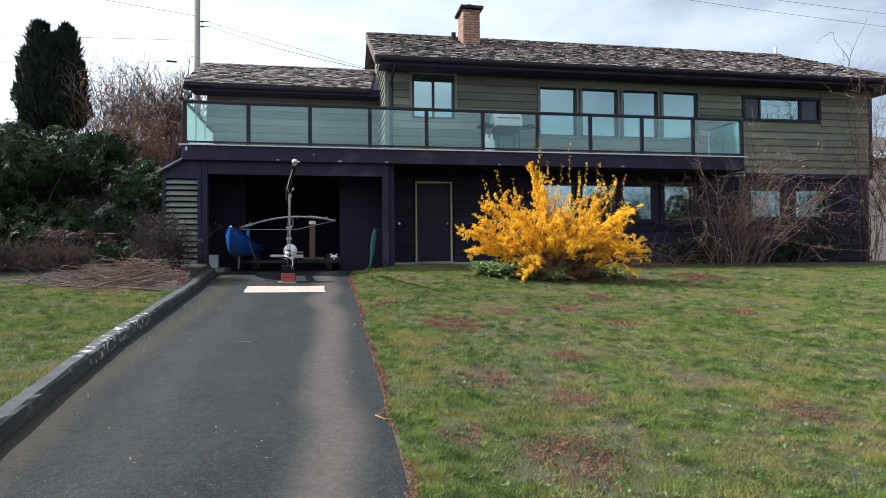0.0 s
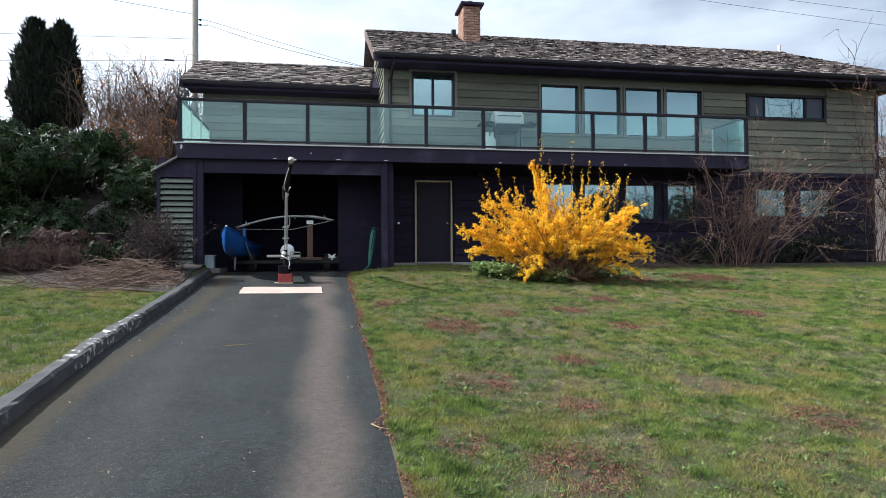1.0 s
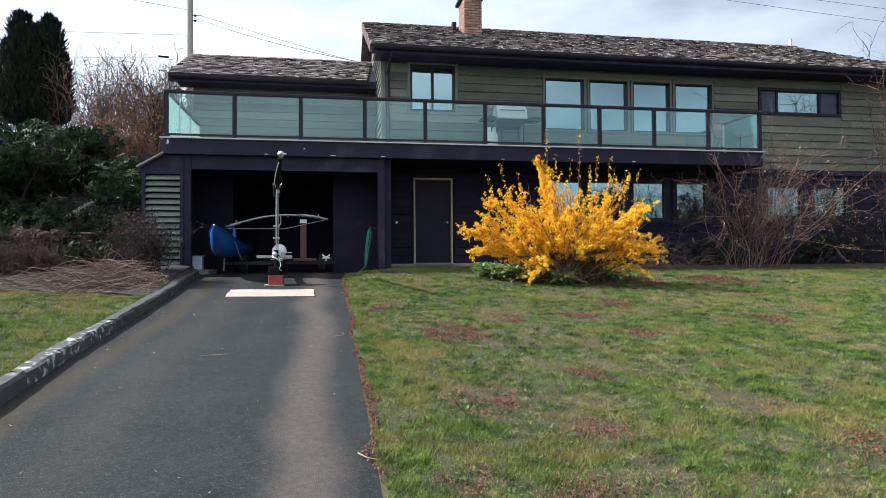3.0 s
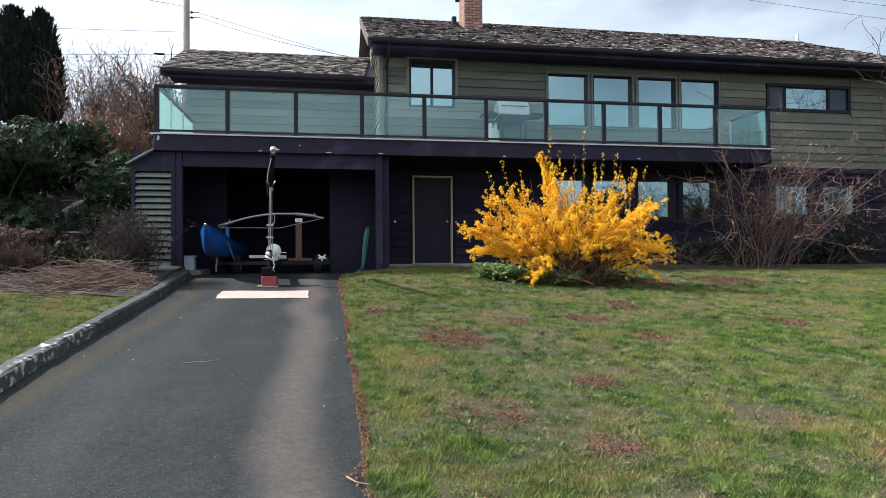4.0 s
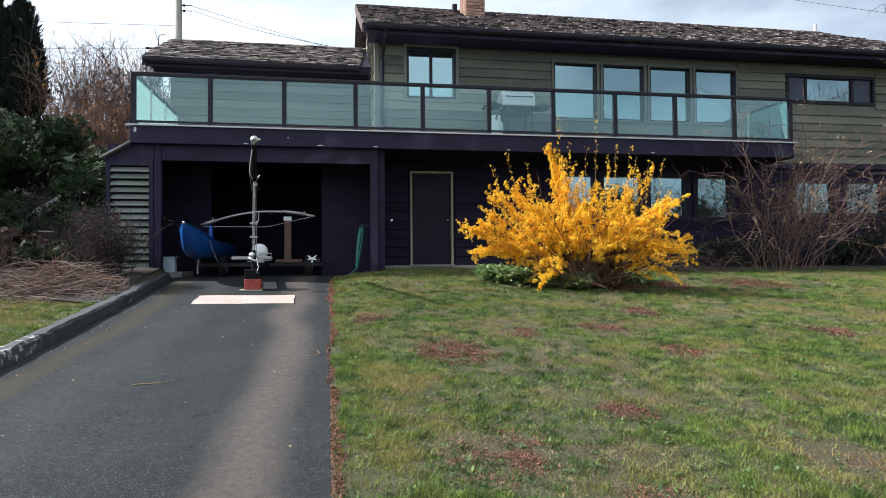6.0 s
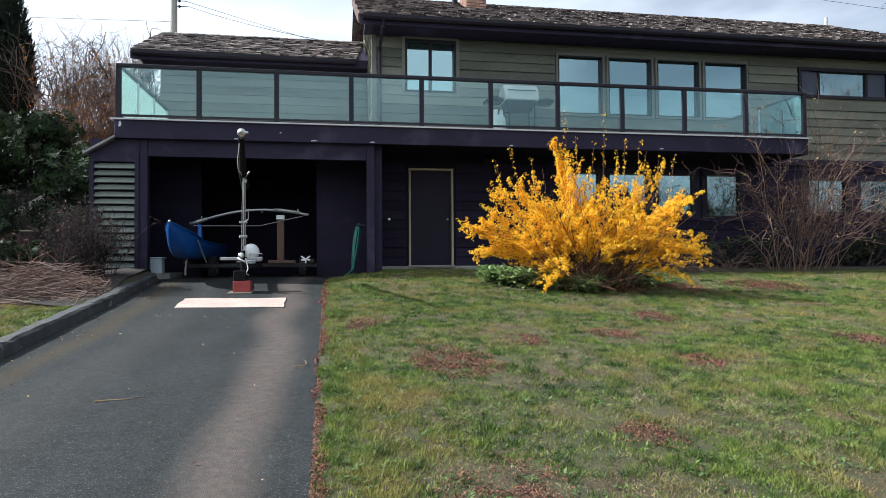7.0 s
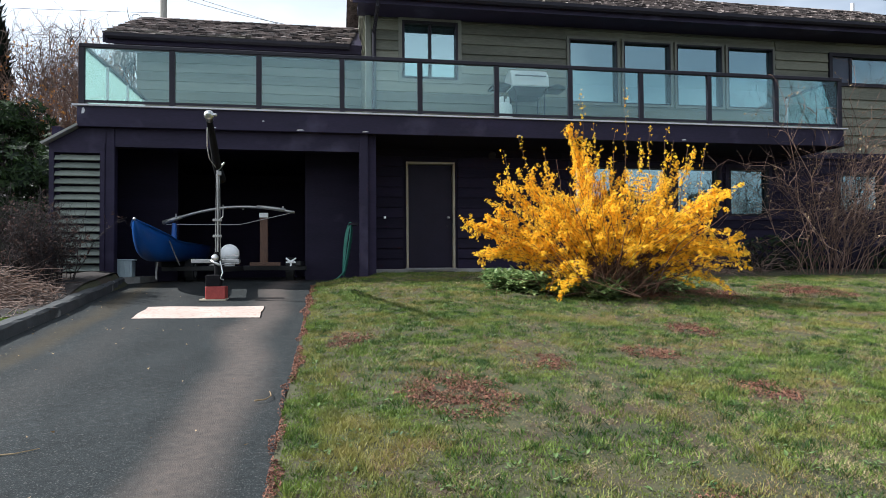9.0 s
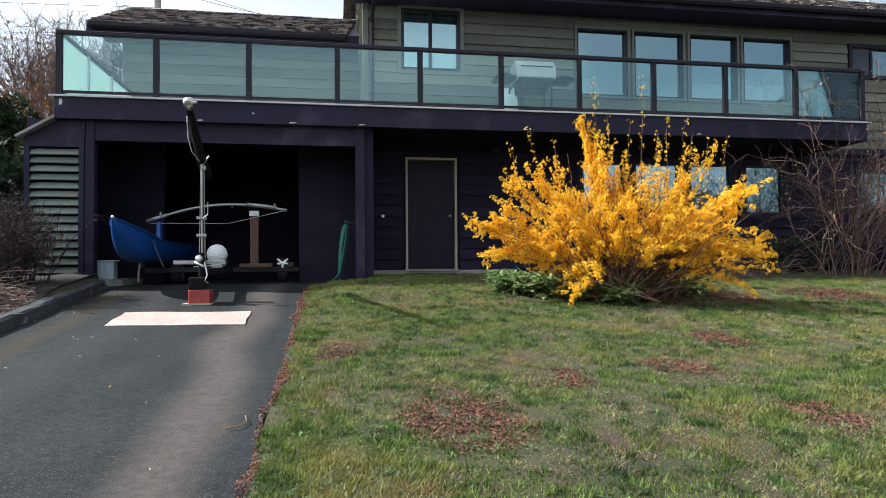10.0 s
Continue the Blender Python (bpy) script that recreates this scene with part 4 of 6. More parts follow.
    # young rods standing straight up, with flowers strung along them
    for x, z in ((3.16, 3.11), (3.41, 3.29), (3.73, 3.13), (3.92, 3.0), (4.28, 3.93), (4.46, 3.5), (4.73, 3.41), (4.9, 3.98), (5.16, 3.29), (5.27, 3.47), (5.56, 3.48), (5.62, 3.3), (5.84, 3.26), (5.9, 3.1), (6.12, 3.26)):
        y = 12.4 + RNG.normal() * 0.03
        root = np.array((x * 0.85 + cx * 0.15, y, 2.2))
        tip = np.array((x, y, z))
        stems.twig([root + (tip - root) * s + RNG.normal(size=3) * 0.01 for s in np.linspace(0, 1, 7)], 0.006, 0.0025)
        for s in np.linspace(0.05, 1, int((z - 2.2) / 0.05)):
            for _ in range(RNG.integers(0, 4)):
                d = RNG.normal(size=3)
                flowers.flower(root + (tip - root) * s + d * 0.016, d, RNG.uniform(0.012, 0.021))
    # old bare canes inside and a thicket of twigs at the foot
    for _ in range(90):
        a = RNG.uniform(-1.3, 1.3)
        d = (math.sin(a), RNG.normal() * 0.4 - 0.3, math.cos(a))
        stems.twig(arc((cx + RNG.normal() * 0.4, cy + RNG.normal() * 0.3 - 0.2, base), d, RNG.uniform(0.7, 1.8), 6, 0.03, 0.1), 0.008, 0.003)
    for _ in range(25):
        d = (RNG.normal(), RNG.normal() * 0.6 - 0.5, abs(RNG.normal()) * 0.6 + 0.2)
        stems.twig(arc((cx + RNG.normal() * 0.6, cy + RNG.normal() * 0.25 - 0.3, base), d, RNG.uniform(0.3, 0.8), 6, 0.1, 0.16), 0.005, 0.002)
    stems.under("woody_growth", M_CANE, th, "brown woody stems")
    flowers.under("blossom", M_YELLOW, th, "masses of small yellow flowers")


forsythia(4.75, 12.75)


def bare_shrub(name, label, places, n, height, spread, mat, lean=(0, 0, 0), droop=0.05, sub=5, thick=0.009, leaf_mat=None, leaf_n=0, wander=0.13, category="shrub", sub_len=(0.2, 0.6), part_name="twig_growth", leaf_size=0.05):
    """A leafless shrub: many canes from its feet, each with side twigs and finer twigs on those."""
    x, y = np.mean([p[0] for p in places]), np.mean([p[1] for p in places])
    th = thing(name, (x, y, ground_z(x, y)), label, category)
    s, lv = Soup(), Soup()
    for _ in range(n):
        px, py = places[RNG.integers(len(places))]
        px, py = px + RNG.normal() * 0.14, py + RNG.normal() * 0.14
        d = np.array((RNG.normal() * spread, RNG.normal() * spread * 0.7, 1.0)) + lean
        l = height * RNG.uniform(0.55, 1.1)
        pts = arc((px, py, ground_z(px, py) - 0.02), d, l, 9, droop, wander)
        t = thick * RNG.uniform(0.7, 1.3)
        s.twig(pts, t, t * 0.35)
        for _ in range(sub):
            k = RNG.integers(3, 10)
            dd = np.subtract(pts[min(k, 9)], pts[max(k - 2, 0)])
            dd = dd / np.linalg.norm(dd) + RNG.normal(size=3) * 0.6
            q = arc(pts[min(k, 9)], dd, RNG.uniform(*sub_len) * height / 2, 5, droop * 0.6, wander * 1.3)
            s.twig(q, t * 0.5, t * 0.22)
            for _ in range(2):
                j = RNG.integers(1, 6)
                e = RNG.normal(size=3) + np.array((0, 0, 0.2))
                z = arc(q[j], e, RNG.uniform(0.1, 0.35) * height / 2, 4, droop * 0.3, wander * 1.5)
                s.twig(z, t * 0.32, t * 0.18)
                if leaf_mat is not None and RNG.random() < leaf_n:
                    for i in range(1, 5):
                        lv.leaf(z[i], RNG.normal(size=3), RNG.normal(size=3), leaf_size * RNG.uniform(0.6, 1.3), leaf_size * 0.55)
    s.under(part_name, mat, th)
    if lv.leaves:
        lv.under("foliage", leaf_mat, th)
    return th


def leafy_shrub(name, label, cx, cy, rx, ry, height, mat, n, size, lift=0.0, category="shrub", base=None):
    """An evergreen shrub: a few limbs, and whorls of leaves on an uneven crown of several lobes."""
    b = ground_z(cx, cy) if base is None else base
    th = thing(name, (cx, cy, b), label, category)
    limbs, leaves = Soup(), Soup()
    lobes = [(RNG.normal() * 0.45, RNG.normal() * 0.4, RNG.uniform(0.12, 0.82), RNG.uniform(0.28, 0.46)) for _ in range(16)]
    for lx, ly, lz, lr in lobes:
        c = np.array((cx + lx * rx, cy + ly * ry, b + lift + lz * height))
        root = np.array((cx + RNG.normal() * 0.15, cy + RNG.normal() * 0.15, b))
        limbs.twig([root, root * 0.5 + c * 0.5 + RNG.normal(size=3) * 0.12, c], 0.035, 0.012, 5)
        for _ in range(n // 16):
            d = RNG.normal(size=3)
            d = d / np.linalg.norm(d)
            d[2] = max(d[2], -0.55)
            p = c + d * np.array((rx, ry, height * 0.55)) * lr * RNG.uniform(0.75, 1.08)
            if RNG.random() < 0.4:
                limbs.twig([c, p], 0.007, 0.004)
            k = RNG.integers(6, 10)
            a0 = RNG.uniform(0, 6.28)
            u = np.cross(d, (0.2, 0.1, 1.0))
            u = u / np.linalg.norm(u)
            w = np.cross(d, u)
            for j in range(k):
                a = a0 + j * 6.283 / k
                al = (math.cos(a) * u + math.sin(a) * w) + d * RNG.uniform(0.05, 0.6) + np.array((0, 0, -0.15))
                leaves.leaf(p, al, d, size * RNG.uniform(0.7, 1.2), size * 0.32)
    limbs.under("woody_growth", M_TWIG_DARK, th)
    leaves.under("foliage", mat, th)
    return th


# right of the bloom, along the house
bare_shrub("bare_shrub", "tangled leafless reddish-brown shrub against the house", [(9.7, 14.9), (10.1, 14.85), (10.5, 15.0), (10.9, 14.9)], 70, 3.35, 0.25, M_TWIG_TAN, (0.12, -0.04, 0), 0.07, 7, 0.009, M_STRAW, 0.14, 0.17)
# the dark twig colour on this low shrub stands in for deep shade
bare_shrub("bare_shrub", "low leafless shrub with grey twigs beside the house", [(13.2, 15.5), (13.8, 15.6), (14.4, 15.5)], 70, 1.7, 0.45, M_TWIG_DARK, (0, 0, 0), 0.05, 5, 0.007, M_STRAW, 0.1)
bare_shrub("bare_shrub", "low dead branches arching under the windows", [(7.4, 14.8), (8.1, 15.0), (8.8, 15.1)], 60, 1.15, 0.9, M_TWIG, (0.1, -0.1, 0), 0.2, 4, 0.008)
bare_shrub("small_maple", "small leafless maple at the corner of the house", [(14.6, 15.3)], 15, 4.9, 0.12, M_TWIG_RED, (0.02, -0.02, 0), 0.0, 14, 0.009, None, 0, 0.09, "tree", (0.15, 0.4))
bare_shrub("bare_tree", "leafless tree beyond the end of the house", [(18.4, 18.0)], 12, 6.5, 0.3, M_TWIG_DARK, (0, 0, 0), 0.0, 12, 0.03, None, 0, 0.12, "tree", (0.15, 0.5))
leafy_shrub("evergreen_shrub", "dark evergreen shrub in the shade under the windows", 9.3, 15.6, 1.1, 0.5, 0.7, M_RHODO, 260, 0.07)
leafy_shrub("evergreen_shrub", "dark evergreen shrub in the shade by the house", 12.6, 15.8, 1.3, 0.45, 0.8, M_RHODO, 300, 0.07)

# bank beside the garage
leafy_shrub("rhododendron", "large dark green rhododendron on the bank", -6.9, 17.0, 1.5, 1.2, 2.3, M_RHODO, 1500, 0.15)
leafy_shrub("rhododendron", "large dark green rhododendron on the bank", -7.3, 18.9, 1.3, 1.1, 2.0, M_RHODO, 1200, 0.15)
leafy_shrub("rhododendron", "rhododendron with pale new leaves beside the garage", -4.35, 16.7, 0.75, 0.6, 1.75, M_RHODO, 620, 0.15)
leafy_shrub("rhododendron", "large dark green rhododendron on the bank", -8.6, 18.6, 1.5, 1.3, 2.4, M_RHODO, 1300, 0.15)
leafy_shrub("rhododendron", "dark green rhododendron behind the garage corner", -4.4, 18.9, 0.9, 0.8, 1.5, M_RHODO, 520, 0.14)
leafy_shrub("rhododendron", "dark green rhododendron on the bank", -8.3, 16.0, 1.2, 0.9, 1.7, M_RHODO, 700, 0.14)
leafy_shrub("low_shrub", "low shrub with small bronze-green leaves", -5.0, 14.7, 0.6, 0.45, 0.75, M_HEATH, 420, 0.06)
leafy_shrub("low_shrub", "low shrub with small green leaves", -4.2, 14.4, 0.55, 0.4, 0.6, M_RHODO, 360, 0.06)
leafy_shrub("low_shrub", "low shrub with small bronze-green leaves", -5.9, 15.3, 0.7, 0.5, 0.8, M_HEATH, 420, 0.06)
leafy_shrub("rhododendron", "dark green rhododendron low on the bank", -6.3, 15.9, 1.2, 0.8, 1.3, M_RHODO, 700, 0.13)
leafy_shrub("rhododendron", "dark green rhododendron low on the bank", -7.0, 16.6, 0.9, 0.7, 1.2, M_RHODO, 500, 0.13)
leafy_shrub("rhododendron", "large dark green rhododendron on the bank", -10.2, 19.5, 1.7, 1.3, 2.6, M_RHODO, 900, 0.15)
leafy_shrub("rhododendron", "dark green rhododendron at the top of the bank", -6.6, 20.2, 1.5, 1.0, 1.9, M_RHODO, 700, 0.15)
bare_shrub("dark_brushwood", "dark leafless brushwood under the evergreens", [(-3.8 - 0.35 * i, 16.2 + 0.25 * (i % 3)) for i in range(10)], 160, 1.1, 0.5, M_TWIG_DARK, (0, 0, 0), 0.03, 5, 0.006, M_RHODO, 0.3, 0.15, leaf_size=0.08)
bare_shrub("bare_shrub", "dark leafless shrub beside the louvred panel", [(-2.95, 13.4), (-3.2, 13.7), (-3.0, 13.9), (-3.45, 14.1)], 170, 1.1, 0.2, M_TWIG_DARK, (0, 0, 0), 0.0, 6, 0.007, M_HEATH, 0.2)
bare_shrub("heather", "mound of brown heather at the lawn's edge", [(-4.7 - 0.22 * i, 13.5 + 0.12 * (i % 3)) for i in range(8)], 420, 0.55, 0.55, M_HEATH, (0, -0.1, 0), 0.0, 5, 0.006, M_HEATH, 0.4, 0.1, leaf_size=0.03)
bare_shrub("bare_hedge", "tall leafless hedge with some orange dead leaves", [(-7.9 + 0.42 * i, 23.6 + 0.3 * (i % 3)) for i in range(9)], 230, 3.0, 0.2, M_TWIG, (0, 0, 0), 0.0, 7, 0.016, M_ORANGE, 0.07, 0.11, "hedge", leaf_size=0.08)
bare_shrub("bare_tree", "leafless garden tree behind the garage wing", [(-4.9, 23.0), (-4.4, 23.4)], 18, 3.3, 0.22, M_TWIG_DARK, (0, 0, 0), 0.0, 13, 0.03, None, 0, 0.13, "tree", (0.2, 0.5))
bare_shrub("bare_shrub", "leafless shrub with orange dead leaves on the bank", [(-5.4, 20.6), (-4.9, 20.9), (-6.0, 20.8)], 90, 2.6, 0.2, M_TWIG_RED, (0, 0, 0), 0.0, 6, 0.01, M_ORANGE, 0.14, 0.1, leaf_size=0.07)


def cypress(cx, cy):
    """A dense dark conifer with two leading tops: short sprays that all point up and outward."""
    b = ground_z(cx, cy)
    th = thing("cypress_tree", (cx, cy, b), "dense dark columnar cypress with two tops", "tree")
    trunk = Soup()
    leaves = Soup()
    for dx, top, rad in ((-0.42, 9.45, 0.52), (0.4, 9.35, 0.5), (-0.05, 9.0, 0.6), (-0.2, 8.75, 0.82), (-0.2, 7.7, 0.86), (0.15, 7.6, 0.84), (0.72, 8.1, 0.3), (-0.75, 8.6, 0.36)):
        trunk.twig([(cx + dx * 0.3, cy, b), (cx + dx, cy, b + 2), (cx + dx, cy, top - 0.4)], 0.12, 0.02, 6)
        n = int(3600 * rad)
        for _ in range(n):
            s = RNG.random() ** 0.8
            z = b + 1.0 + s * (top - b - 1.0)
            prof = math.sin(math.pi * min(1, 0.12 + 0.88 * s) ** 1.15) ** 0.55 if s < 0.985 else 0.12
            a = RNG.uniform(0, 6.283)
            r = rad * prof * RNG.uniform(0.62, 1.05) * (1 + 0.14 * math.sin(3 * a + 5 * z))
            p = np.array((cx + dx + r * math.cos(a), cy + r * math.sin(a), z))
            d = np.array((math.cos(a) * 0.5, math.sin(a) * 0.5, 1.0)) + RNG.normal(size=3) * 0.3
            leaves.leaf(p, d, (math.cos(a), math.sin(a), 0.1), RNG.uniform(0.16, 0.34), RNG.uniform(0.05, 0.11))
    trunk.under("trunk", M_TWIG_DARK, th)
    leaves.under("foliage", M_CYPRESS, th)


cypress(-8.85, 23.5)


def cut_branches():
    th = thing("prunings_pile", (-3.5, 12.4, ground_z(-3.5, 12.4)), "pile of cut dry branches on the bed", "branches")
    s = Soup()
    for _ in range(620):
        px, py = RNG.normal(-3.6, 0.65), RNG.normal(12.6, 0.45)
        px = min(px, -2.6)
        a = RNG.normal(0.1, 0.5) + (math.pi if RNG.random() < 0.5 else 0)
        hump = 0.42 * math.exp(-((px + 3.4) / 0.65) ** 2 - ((py - 12.8) / 0.55) ** 2)
        z = ground_z(px, py) + RNG.uniform(0.0, 1) * hump + 0.02
        pts = arc((px, py, z), (math.cos(a), math.sin(a) * 0.6, RNG.normal() * 0.18), RNG.uniform(0.25, 0.9), 6, 0.02, 0.14)
        pts = [np.array((min(q[0], -2.45), q[1], max(q[2], ground_z(q[0], q[1]) + 0.01))) for q in pts]
        s.twig(pts, RNG.uniform(0.004, 0.009), 0.003)
    tagged(s.under("dry_brushwood", M_TWIG, th), kind="stuff")
    s = Soup()
    for _ in range(260):
        px, py = min(RNG.normal(-3.35, 0.45), -2.6), RNG.normal(12.7, 0.4)
        hump = 0.5 * math.exp(-((px + 3.3) / 0.6) ** 2 - ((py - 12.8) / 0.5) ** 2)
        pts = arc((px, py, ground_z(px, py) + RNG.uniform(0.1, 1) * hump), (RNG.normal(), RNG.normal() * 0.5, RNG.normal() * 0.4), RNG.uniform(0.2, 0.6), 5, 0.03, 0.2)
        pts = [np.array((min(q[0], -2.45), q[1], max(q[2], ground_z(q[0], q[1]) + 0.01))) for q in pts]
        s.twig(pts, 0.005, 0.002)
    tagged(s.under("red_brushwood", M_TWIG_RED, th), kind="stuff")


cut_branches()


def ground_cover():
    th = thing("ground_cover", (4.5, 13.6, ground_z(4.5, 13.6)), "low pale-green leafy plants under the bush", "plants", kind="stuff")
    s = Soup()
    for _ in range(2600):
        x = RNG.uniform(3.2, 6.2)
        y = 13.5 - 0.75 * (x - 3.2) + RNG.normal() * 0.22 if x < 4.7 else 12.75 + 0.2 * (x - 4.7) + RNG.normal() * 0.2
        dens = math.exp(-((x - 4.0) / 0.8) ** 2) + 0.25
        if RNG.random() > dens:
            continue
        z = ground_z(x, y) + RNG.uniform(0.02, 0.24)
        for _ in range(5):
            d = RNG.normal(size=3)
            d[2] = abs(d[2]) * 0.4
            s.leaf((x, y, z), d, (0, 0, 1), RNG.uniform(0.06, 0.13), RNG.uniform(0.045, 0.08))
    s.under("foliage", M_LEAF, th)


ground_cover()


# trees across the road, seen only as reflections in the windows
for tx, ty, th_, n_ in ((25.0, -14.5, 9.0, 16), (31.0, -17.0, 10.0, 18), (37.5, -14.0, 16.0, 18), (42.0, -17.0, 16.0, 18)):
    bare_shrub("bare_tree", "leafless tree across the road", [(tx, ty)], n_, th_, 0.35, M_TWIG_DARK, (0, 0, 0), 0.0, 13, 0.042, None, 0, 0.12, "tree", (0.15, 0.5))
leafy_shrub("evergreen_tree", "broad dark evergreen tree across the road", 21.5, -14.5, 3.6, 2.0, 7.5, M_CYPRESS, 2600, 0.32, 1.0, "tree")
leafy_shrub("evergreen_tree", "broad dark evergreen tree across the road", 28.5, -18.0, 3.6, 2.0, 8.0, M_CYPRESS, 2600, 0.32, 1.0, "tree")

# ---- lawn ----
# bare spots; the one at (7.9, 12.65) darkens the turf as the bush's shadow
PATCHES = [(1.74, 8.4, 0.5), (1.58, 5.92, 0.42), (1.75, 3.98, 0.45), (7.9, 12.65, 0.7), (1.05, 10.2, 0.26), (2.62, 9.14, 0.26), (3.66, 9.33, 0.26), (3.97, 8.2, 0.28), (3.9, 13.5, 0.3), (5.3, 12.5, 0.5), (6.3, 12.6, 0.5), (3.9, 4.6, 0.3), (2.6, 6.5, 0.25), (4.6, 10.2, 0.3), (2.2, 5.2, 0.22), (6.2, 8.8, 0.3), (1.1, 4.5, 0.22)]


def field(xs, ys, scale, seed):
    """Smooth noise from 0 to 1, summed from lattice values."""
    rng = np.random.default_rng(seed)
    out, amp, tot = np.zeros_like(xs), 1.0, 0.0
    for o in range(3):
        lat = rng.random((128, 128))
        u, v = xs / scale * 2 ** o + 31, ys / scale * 2 ** o + 17
        i, j = np.floor(u).astype(int), np.floor(v).astype(int)
        fu, fv = u - i, v - j
        fu, fv = fu * fu * (3 - 2 * fu), fv * fv * (3 - 2 * fv)
        a, b = lat[i % 128, j % 128], lat[(i + 1) % 128, j % 128]
        c, d = lat[i % 128, (j + 1) % 128], lat[(i + 1) % 128, (j + 1) % 128]
        out += amp * ((a * (1 - fu) + b * fu) * (1 - fv) + (c * (1 - fu) + d * fu) * fv)
        tot += amp
        amp *= 0.55
    return out / tot


def lawn_height(xs, ys):
    gz = np.array(lawn_z_array(ys))
    left = xs < -2.36 + 0.06 * np.clip(7.7 - ys, 0, 5)
    dz = 1.015 + 0.092 * (np.clip(ys, -30, 15.2) - 12.1)
    t = np.clip((-2.36 - xs) / 2.64, 0, 1)
    gz = np.where(left, np.minimum(gz, dz + 0.1) + 0.05 * t * t * (3 - 2 * t), gz)
    t = np.clip((xs - 0.54) / 0.76, 0, 1)
    gz = np.where((xs > 0.2) & (ys < 15.6), dz + 0.004 + (gz - dz - 0.004) * t * t * (3 - 2 * t), gz)
    return gz


def lawn_z_array(ys):
    return 1.39 + 0.1035 * (np.clip(ys, -30, 15.3) - 15)


def scatter(x0, x1, y0, y1, density):
    n = int((x1 - x0) * (y1 - y0) * density)
    return RNG.uniform(x0, x1, n), RNG.uniform(y0, y1, n)


def bare(xs, ys, wide=True):
    """How bare the lawn is, 0 to 1."""
    out = np.zeros_like(xs)
    for px, py, pr in PATCHES:
        d = np.hypot((xs - px), (ys - py) * 0.8) / pr
        out = np.maximum(out, np.clip(1.35 - d * (0.7 + 0.7 * field(xs, ys, 0.25, 3)), 0, 1))
    if not wide:
        return out
    f = field(xs, ys, 0.7, 5)
    return np.maximum(out, np.clip((f - 0.6) * 4, 0, 0.6) * (xs > 0))


def blades(name, label, xs, ys, height, width, lean, mat):
    n = len(xs)
    z = lawn_height(xs, ys) - 0.004
    a = RNG.uniform(0, 2 * math.pi, n)
    w = width * RNG.uniform(0.6, 1.3, n) / 2
    h = height * RNG.uniform(0.45, 1.3, n)
    b = RNG.uniform(0, 2 * math.pi, n)
    le = lean * h * RNG.uniform(0.2, 1.3, n)
    v = np.empty((n, 3, 3))
    v[:, 0] = np.stack([xs - np.cos(a) * w, ys - np.sin(a) * w, z], 1)
    v[:, 1] = np.stack([xs + np.cos(a) * w, ys + np.sin(a) * w, z], 1)
    v[:, 2] = np.stack([xs + np.cos(b) * le, ys + np.sin(b) * le, z + h], 1)
    me = tri_mesh(name, v.reshape(-1, 3), np.arange(3 * n).reshape(-1, 3), mat)
    return tagged(new(name, me), label, "grass", kind="stuff")


def grass_material(name, dark, light, third, rng):
    m = material(name, dark, light, 0.6, 7, (1, 1, 1), 90, 0, third=third, third_scale=1.4, third_range=rng, spec=0.25)
    n, l = m.node_tree.nodes, m.node_tree.links
    bsdf, out = n["Principled BSDF"], n["Material Output"]
    ramp = n["Color Ramp"].color_ramp
    ramp.elements[0].position, ramp.elements[1].position = 0.42, 0.63
    tr, mix = n.new("ShaderNodeBsdfTranslucent"), n.new("ShaderNodeMixShader")
    mix.inputs[0].default_value = 0.25
    l.new(bsdf.inputs["Base Color"].links[0].from_socket, tr.inputs["Color"])
    l.new(bsdf.outputs[0], mix.inputs[1])
    l.new(tr.outputs[0], mix.inputs[2])
    l.new(mix.outputs[0], out.inputs["Surface"])
    return m


M_GRASS = grass_material("lawn_green", (0.032, 0.07, 0.012), (0.185, 0.25, 0.048), (0.255, 0.222, 0.068), (0.48, 0.67))
M_GRASS_DRY = grass_material("lawn_dry", (0.14, 0.115, 0.055), (0.42, 0.345, 0.185), (0.25, 0.155, 0.09), (0.48, 0.68))

zones = [(0.55, 5.2, 2.6, 5.5, 15000), (0.55, 8.0, 5.5, 8.5, 11500), (0.55, 11.0, 8.5, 11.5, 6500), (0.55, 15.6, 11.5, 15.9, 3600), (-6.5, -2.2, 5.0, 9.5, 6500), (-9.0, -2.36, 9.5, 13.3, 5000),
         (0.55, 9.0, -3.0, 2.6, 900), (5.2, 12.0, 2.6, 5.5, 1100), (8.0, 12.0, 5.5, 8.5, 1100), (-8.5, -2.08, -3.0, 5.0, 1200), (-9.0, -6.5, 5.0, 9.5, 1200), (0.59, 16.0, -9.0, -3.0, 350), (9.0, 16.0, -3.0, 2.6, 450), (12.0, 18.0, 2.6, 11.5, 600), (15.6, 22.0, 11.5, 20.0, 400), (-15.0, -2.4, -9.0, -3.0, 350), (-15.0, -8.5, -3.0, 13.0, 450)]
gx_, gy_ = (np.concatenate(c) for c in zip(*(scatter(*z) for z in zones)))
near_drive = (gx_ > 0) & (gx_ < DRIVE_R + 0.07 + 0.012 * np.sin(2.1 * gy_) + 0.12 * (field(gx_, gy_, 0.35, 9) - 0.4))
house_side = (gx_ > 0) & (gx_ < 1.55) & (gy_ > 14.9) | (gy_ > 16.3)
under_bush = (np.hypot((gx_ - 4.8) / 1.35, (gy_ - 13.1) / 0.7) < 1) | ((gx_ > 6.6) & (gy_ > 14.35 + 0.25 * field(gx_, gy_, 0.6, 12)))
